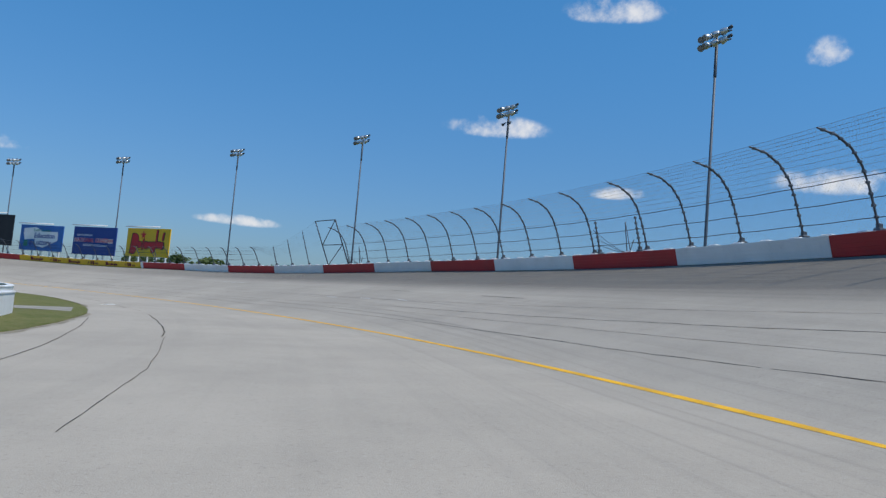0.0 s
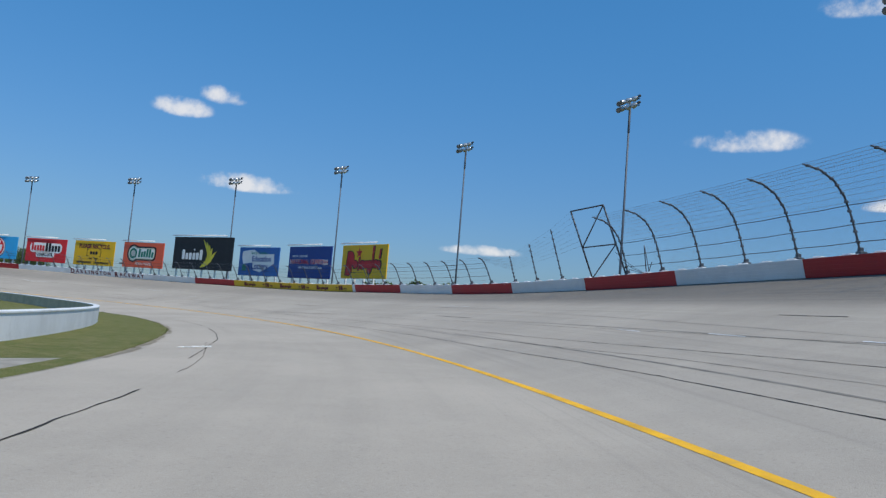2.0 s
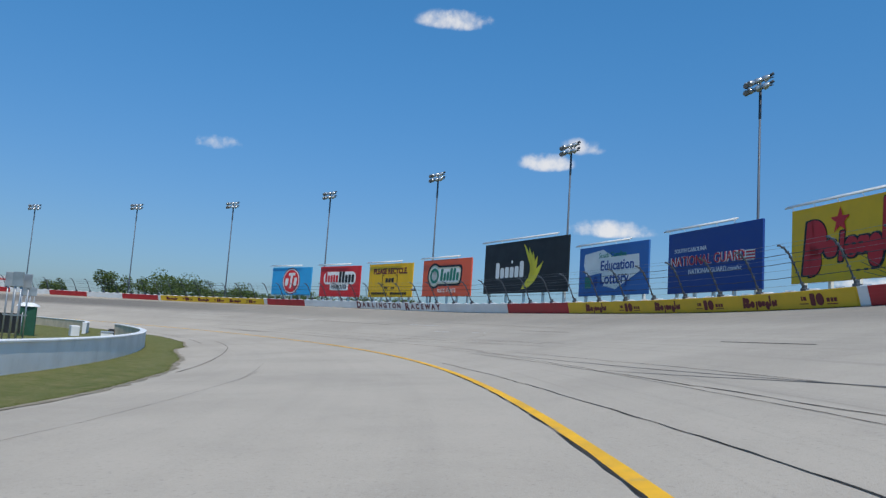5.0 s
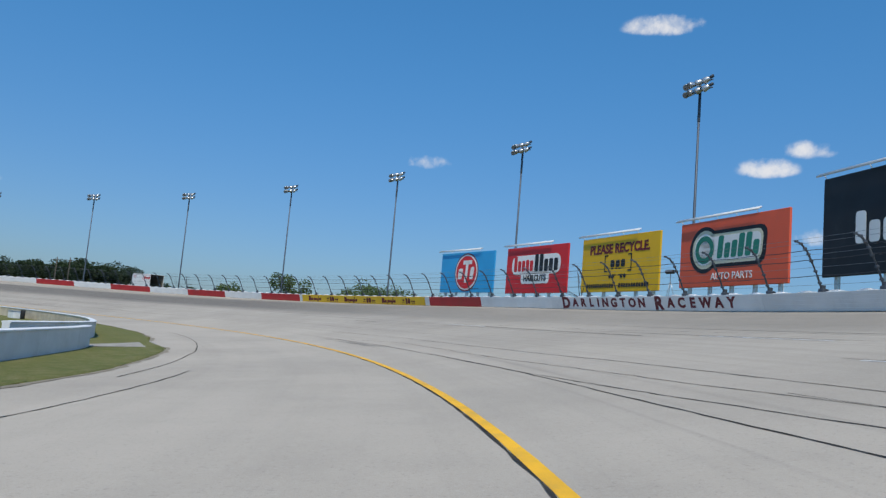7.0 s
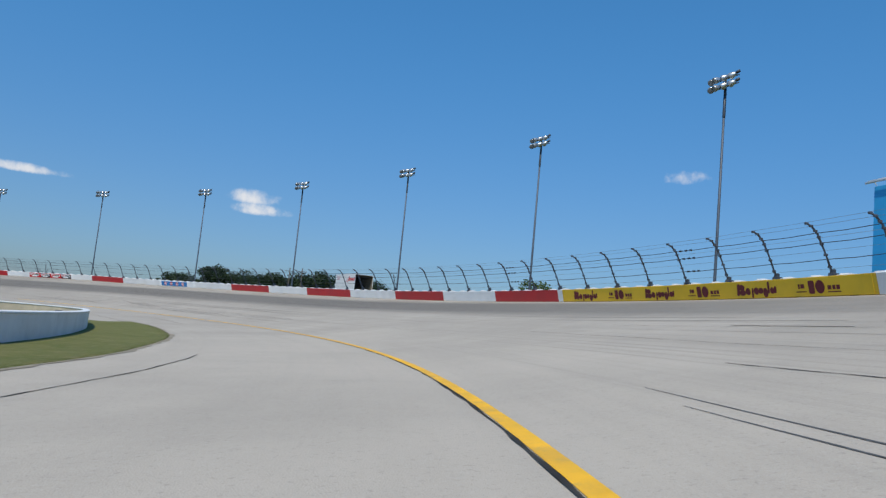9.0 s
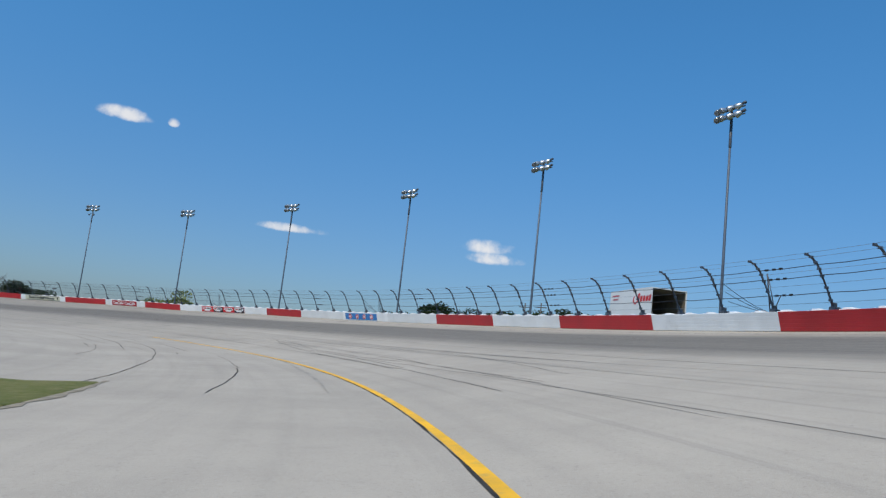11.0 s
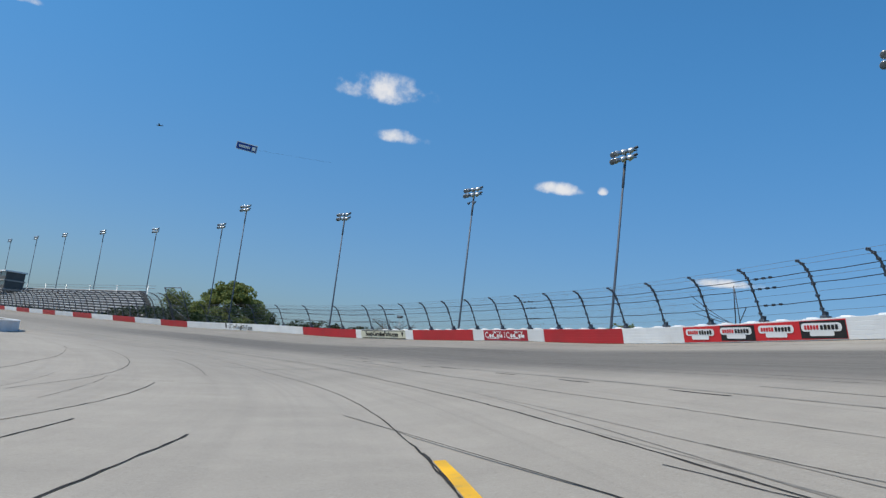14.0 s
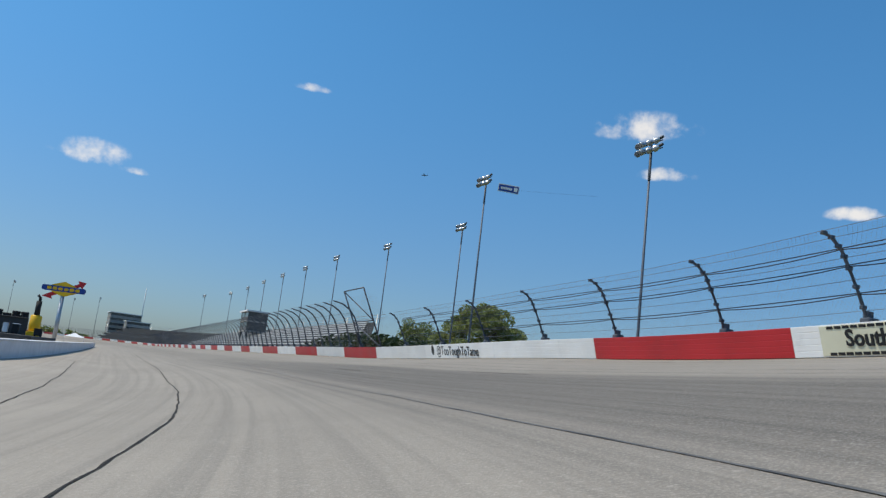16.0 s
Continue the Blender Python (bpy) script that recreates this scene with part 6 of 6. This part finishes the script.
woods("far_wood", back_wood, LEAF_A, "distant line of trees beyond the far turn", 33, 260, 0.9)


# ---- utility pole beyond the turn
for x, y in ((-316.0, 62.0), (-313.5, 65.5)):
    up = empty("utility_pole", Matrix.Translation((x, y, -1.3)), "weathered wooden utility pole with a crossarm", "utility pole", "utility poles")
    tube_part("pole", [(0, 0, 0), (0, 0, 14.2)], [0.17, 0.11], BARK, up)
    box_part("crossarm", (0.12, 2.2, 0.14), pose(0, 0, 13.4), BARK, up)


# ---- grandstand, suites, control tower and pit things along the straight
def grandstand():
    s0, s1, rows = 443.0, 770.0, 10
    stand_ob = empty("grandstand", Matrix(), "long grandstand of pale aluminium bench rows", "grandstand")
    seat = paint("aluminium_bench", (0.34, 0.34, 0.33), 0.5, grain=0.12, size=3.0, dirt=0.25)
    # deck colour kept near black: the shade under the benches is painted in
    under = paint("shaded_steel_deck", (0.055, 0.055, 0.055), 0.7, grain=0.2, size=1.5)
    for k in range(rows):
        n, z = -7.5 - 1.6 * k, 4.1 + 0.66 * k
        whole = list(np.arange(s0 + 4.6 * k, s1, 8.0))
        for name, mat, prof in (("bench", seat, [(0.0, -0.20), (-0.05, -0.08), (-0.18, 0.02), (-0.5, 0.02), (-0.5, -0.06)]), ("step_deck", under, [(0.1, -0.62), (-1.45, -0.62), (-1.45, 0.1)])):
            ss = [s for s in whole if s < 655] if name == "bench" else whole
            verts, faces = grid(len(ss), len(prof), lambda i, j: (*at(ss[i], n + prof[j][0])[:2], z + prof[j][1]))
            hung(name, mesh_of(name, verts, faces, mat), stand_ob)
    for k in range(18):
        s = s0 + 40 + 17.5 * k
        tube_part("post", [(*at(s, -23.2)[:2], -1.3), (*at(s, -23.2)[:2], 11.4)], 0.09, GALV, stand_ob, sides=6)
    for z in (10.7, 11.3):
        bm = bmesh.new()
        add_tube(bm, [(*at(s, -23.2)[:2], z) for s in np.arange(s0 + 36, s1, 8.0)], 0.05, 5)
        part("rail", bm, GALV, stand_ob)
    for k in range(0, rows, 2):
        s, n = s0 + 4.6 * k + 0.5, -7.6 - 1.6 * k
        tube_part("strut", [(*at(s, n)[:2], outside(s, n) - 0.2), (*at(s, n)[:2], 3.6 + 0.66 * k)], 0.07, GALV, stand_ob, sides=6)
    return stand_ob


grandstand()
hedge_v, hedge_f = [], []
blobs = [(*at(s, -5.0)[:2], 2.6 + 0.3 * math.sin(s), 1.5, 1.0) for s in np.arange(418, 520, 1.2)]
blobs += [(*at(s, n)[:2], 2.0 + 2.3 * max(0.0, 1 - ((s - 440) / 26) ** 2), 2.0, 1.3) for s in np.arange(420, 464, 1.5) for n in (-6.5, -8.5, -11)]
leaf_cloud(hedge_v, hedge_f, blobs, 12000, 0.26, random.Random(44))
tagged(hung("hedge", mesh_of("hedge", hedge_v, hedge_f, leafy("ivy_leaves", (0.018, 0.034, 0.013), (0.045, 0.068, 0.024)))), "dark green ivy bank below the grandstand", "hedge", kind="stuff")


def work_light(s, high):
    """A flood lamp on a three-legged stand behind the barrier."""
    thing = empty("work_light", stand(s, -0.62, top(s)), "black work light on a steel tripod behind the wall", "work light", "work lights on the wall")
    for x, y in ((-0.28, -0.1), (0.28, -0.1), (0.0, 0.24)):
        tube_part("leg", [(x, y, 0.0), (0, 0, high * 0.7)], 0.016, GALV, thing, sides=5)
    tube_part("mast", [(0, 0, high * 0.6), (0, 0, high)], 0.02, GALV, thing, sides=6)
    head = box_part("lamp_head", (0.66, 0.2, 0.2), pose(0, 0.05, high + 0.1, 20, 0, 8), BLACK, thing, bevel=0.03)
    box_part("lens", (0.56, 0.02, 0.14), pose(0, 0.105, 0), paint("lamp_glass", (0.10, 0.11, 0.12), 0.12), head)


work_light(164.4, 1.4)
work_light(369.2, 1.15)


def press_box(s, n, z0, wide, deep, floors, label, name, tone=0.27):
    """A block of glazed suites: floor slabs, window bands, posts."""
    box = empty(name, stand(s, n, -1.35), label, "building")
    wallm, glass = paint("grey_panel" if tone > 0.2 else "brown_panel", (tone, tone * 0.96, tone * 0.92), 0.6, grain=0.1, size=2.0), paint("tinted_glass", (0.03, 0.035, 0.045), 0.1, grain=0.05, spec=0.8)
    base = z0 + 1.35
    for k in range(floors):
        z = base + 2.6 * k
        box_part("slab", (wide + 0.6, deep + 0.6, 0.35), pose(0, 0, z), CONCRETE, box)
        box_part("wall", (wide, deep, 1.0), pose(0, 0, z + 0.65), wallm, box)
        box_part("window_band", (wide - 0.1, deep - 0.1, 1.3), pose(0, 0, z + 1.75), glass, box)
        for x in np.linspace(-wide / 2, wide / 2, max(3, int(wide / 3))):
            box_part("mullion", (0.14, deep + 0.05, 1.3), pose(float(x), 0, z + 1.75), wallm, box)
    box_part("roof", (wide + 1.0, deep + 1.0, 0.4), pose(0, 0, base + 2.6 * floors), CAP, box)
    for x in (-wide / 2 + 0.4, wide / 2 - 0.4):
        for y in (-deep / 2 + 0.4, deep / 2 - 0.4):
            box_part("column", (0.4, 0.4, base), pose(x, y, base / 2), wallm, box)
    return box


press_box(566.0, -17.0, 8.6, 11.0, 5.0, 2, "dark brown glazed control box on columns above the grandstand", "control_box", 0.1)
suites = press_box(0, 0, 7.0, 15.0, 12.0, 4, "grey multi-storey suite building with window bands at the far turn", "suite_building")
suites.matrix_basis = Matrix.Translation((-223.0, -428.0, -1.35)) @ pose(0, 0, 0, 0, 0, 12)
annex = press_box(0, 0, 5.5, 11.0, 9.0, 3, "lower grey suite block beside the tall one", "suite_annex")
annex.matrix_basis = Matrix.Translation((-231.0, -408.0, -1.35)) @ pose(0, 0, 0, 0, 0, 12)
mast = empty("antenna_mast", Matrix.Translation((-231.0, -432.0, -1.3)), "thin steel antenna mast behind the suites", "mast")
tube_part("pole", [(0, 0, 0), (0, 0, 34)], [0.3, 0.12], GALV, mast)


def fuel_sign():
    x, y, _, _ = at(468.0, 23.8)
    thing = empty("pole_sign", Matrix.Translation((x, y, 2.3)) @ pose(0, 0, 0, 0, 0, 174), "yellow diamond sign with a red arrow on a tall pole", "sign")
    thing.matrix_basis = thing.matrix_basis @ Matrix.Scale(0.8, 4)
    tube_part("pole", [(0, 0, -3.2), (0, 0, 5.2)], [0.34, 0.3], GALV, thing)
    for name, outline, mat, k in (("arrow", [[(-3.0, 4.9), (-2.2, 5.4), (2.1, 7.4), (1.9, 7.9), (3.1, 7.7), (2.6, 6.7), (2.4, 7.0), (-1.7, 5.0), (-1.5, 4.6)]], V_RED, 0), ("diamond", [[(-2.8, 6.3), (-1.6, 6.9), (0, 7.5), (1.6, 6.9), (2.8, 6.3), (1.6, 5.7), (0, 5.1), (-1.6, 5.7)]], V_YELLOW, 1),
                                  ("band", [rect(0, 6.3, 6.4, 0.85, 0, 0.3)], V_BLUE, 2), ("wordmark", letter_shapes(-2.5, 2.5, 6.3, 0.5, 6, 2), V_YELLOW, 3)):
        for face in (0, 180):
            hung(name, flat_mesh(name, outline if face == 0 else [[(-a, b) for a, b in o] for o in outline], mat, 0.06 + 0.02 * k), thing, pose(0, 0, 0, 0, 0, face) @ pose(0, -0.12 - 0.03 * k, 0, 90, 0, 0))


fuel_sign()


def fuel_rig(s, n):
    thing = empty("fuel_rig", stand(s, n, PIT_TOP) @ Matrix.Scale(1.05, 4), "yellow and black fuel tank rig beside pit road", "fuel rig")
    tube_part("tank", [(0, 0, 0.4), (0, 0, 0.5), (0, 0, 1.7), (0, 0, 1.8)], [0.35, 0.45, 0.45, 0.3], V_YELLOW, thing, sides=14)
    tube_part("hose", [(0.2, 0, 1.8), (0.25, 0, 2.6), (0.1, 0, 3.3), (0.0, 0.2, 3.5)], 0.12, BLACK, thing, sides=8)
    tube_part("stack", [(-0.15, 0, 1.8), (-0.15, 0, 3.0)], 0.22, BLACK, thing, sides=10)
    box_part("base", (1.4, 1.0, 0.4), pose(0, 0, 0.2), V_YELLOW, thing, bevel=0.04)
    box_part("side_tank", (0.5, 0.5, 0.9), pose(1.1, 0.1, 0.45), V_LIME, thing, bevel=0.06)


PIT_TOP = 1.15
pit_floor = box_part("pavement", (30.0, 44.0, 1.8), stand(438.0, 44.8, PIT_TOP - 0.9), paint("dark_pit_asphalt", (0.075, 0.073, 0.07), 0.9, grain=0.25, size=0.8, bump=0.3))
tagged(pit_floor, "dark raised asphalt floor of the pit stalls", "pavement", kind="structure")
fuel_rig(438.0, 23.9)
for k in range(30):
    s, n = 442.0 - 0.05 * k, 25.2 + 0.72 * k
    for q in range(1 + (k % 3 < 2)):
        tagged(hung("tyre", TYRE, None, stand(s, n, PIT_TOP) @ pose(0, 0, 1.60 + 0.27 * q)), "black tyre stacked on the pit bank", "tyre", "tyres on the pit bank")
pit_bank = low_wall("wall_pit_bank", [(442.0, 24.8), (441.0, 38.0), (440.0, 62.0)], 2.86, 1.2, paint("dark_bank", (0.06, 0.06, 0.06), 0.9, grain=0.2), "dark retaining bank beside pit road")
pit_bank.data.materials[1] = pit_bank.data.materials[0]
tent = empty("canopy_tent", stand(500.0, 22.6) @ Matrix.Scale(0.75, 4), "white canopy tent on thin legs beside pit road", "tent")
bm = bmesh.new()
apex = bm.verts.new((0, 0, 3.2))
ring = [bm.verts.new((x, y, 2.3)) for x, y in ((-2, -2), (2, -2), (2, 2), (-2, 2))]
for k in range(4):
    bm.faces.new((ring[k], ring[(k + 1) % 4], apex))
part("canopy", bm, V_WHITE, tent)
for x in (-1.95, 1.95):
    for y in (-1.95, 1.95):
        tube_part("leg", [(x, y, 0), (x, y, 2.3)], 0.03, GALV, tent, sides=6)
for k in range(4):
    kerb = box_part("striped_barrier", (1.6, 0.5, 0.8), stand(446.0 + 2.2 * k, 22.4 + 0.1 * k) @ pose(0, 0, 0.38), CAP if k % 2 else BLACK, None, bevel=0.05)
    tagged(kerb, "white plastic barrier block beside pit road" if k % 2 else "black plastic barrier block beside pit road", "barrier", "barrier blocks beside pit road")
far_poles = [(-150.0, -330.0), (-170.0, -420.0), (-205.0, -470.0), (-120.0, -260.0), (-185.0, -520.0)]
for x, y in far_poles:
    copy_thing(lamp_model, Matrix.Translation((x, y, 26.0)) @ pose(0, 0, 0, 0, 0, 90))

# ---- small plane towing a banner, far off
plane = empty("light_aircraft", Matrix.Translation((-478.0, -797.0, 229.0)) @ pose(0, 0, 0, 0, 0, -20), "small aircraft towing a banner", "aircraft")
tube_part("fuselage", [(-3.5, 0, 0.2), (-1, 0, 0), (2, 0, 0), (3.4, 0, -0.1)], [0.15, 0.5, 0.6, 0.25], STEEL, plane)
box_part("wing", (1.4, 10.0, 0.18), pose(0.6, 0, 0.6), STEEL, plane, bevel=0.05)
box_part("tailplane", (0.8, 3.0, 0.1), pose(-3.2, 0, 0.3), STEEL, plane)
box_part("fin", (0.9, 0.1, 1.2), pose(-3.2, 0, 0.8), STEEL, plane)
banner_to = Vector((-257.0, 5.0, 0.0)) - Vector((-569.0, -766.0, 224.0))
banner = empty("towed_banner", Matrix.Translation((-569.0, -766.0, 224.5)) @ pose(0, 0, 0, 0, 5, math.degrees(math.atan2(banner_to.y, banner_to.x)) + 90), "dark blue towed advertising banner with a white edge", "banner")
box_part("cloth", (24.0, 0.1, 9.4), pose(0, 0, 0), V_WHITE, banner)
box_part("print", (22.6, 0.3, 7.6), pose(0, 0, 0), V_BLUE, banner)
hung("marking", flat_mesh("marking", letter_shapes(-9, 4, 0, 3.0, 7, 5) + [rect(8, 0, 4, 4.4)], V_WHITE, 0.1), banner, pose(0, -0.2, 0, 90, 0, 0))
tube_part("tow_line", [(12, 0, 0), (60, -12, 2), (96, -20, 4)], 0.06, CABLE, banner, sides=4)

# tyre marks of a car that turned round
for q, knots in enumerate((((351, 21.9), (350.5, 19.7), (348, 17.2), (344.1, 15.8), (341.6, 14.3), (341.1, 13.4), (342, 13.2), (345, 13.3)), ((352.5, 21.0), (349.3, 18.4), (346.2, 16.1), (343.1, 14.5), (342.4, 13.9), (342.9, 13.7), (345, 13.7), (348.1, 13.7)))):
    us = np.linspace(0, len(knots) - 1, 60)
    spots = [tuple(sum(float(np.interp(min(max(u + d, 0), len(knots) - 1), range(len(knots)), [p[c] for p in knots])) for d in (-0.6, -0.3, 0, 0.3, 0.6)) / 5 for c in (0, 1)) for u in us]
    ribbon("mark", spots, 0.035, DARK_MARK, marks, lift=0.007, jitter=0.3, seed=140 + q)

# worn white dashes on the banking
for s0, n0, ln, rise in ((133.0, 10.9, 2.2, 0.2), (127.0, 10.48, 2.1, 0.12)):
    ribbon("dash", [(s0, n0), (s0 + ln / 2, n0 + rise / 2), (s0 + ln, n0 + rise)], 0.05, WHITE, marks, lift=0.009, jitter=0.4, seed=int(s0))

# crates and pit boxes standing in the stalls
def pit_box(s, n, size, body, lid, label):
    thing = empty("pit_box", stand(s, n, PIT_TOP), label, "pit box", "pit boxes in the stalls")
    box_part("body", size, pose(0, 0, size[2] / 2 + 0.08), body, thing, bevel=0.03)
    box_part("lid", (size[0] + 0.05, size[1] + 0.05, 0.06), pose(0, 0, size[2] + 0.11), lid, thing, bevel=0.015)
    for x in (-0.35, 0.35):
        for y in (-0.35, 0.35):
            tube_part("wheel", [(x * size[0], y * size[1] - 0.04, 0.08), (x * size[0], y * size[1] + 0.04, 0.08)], 0.08, BLACK, thing, sides=10)


pit_box(433.5, 24.9, (1.0, 0.5, 0.75), BLACK, CAP, "black pit box with a white lid in the stall")
pit_box(433.0, 25.6, (1.0, 0.35, 0.8), CAP, BLACK, "white pit box with a black lid in the stall")
pit_box(435.0, 23.3, (1.0, 0.6, 0.55), BLACK, BLACK, "low black pit box beside the fuel rig")
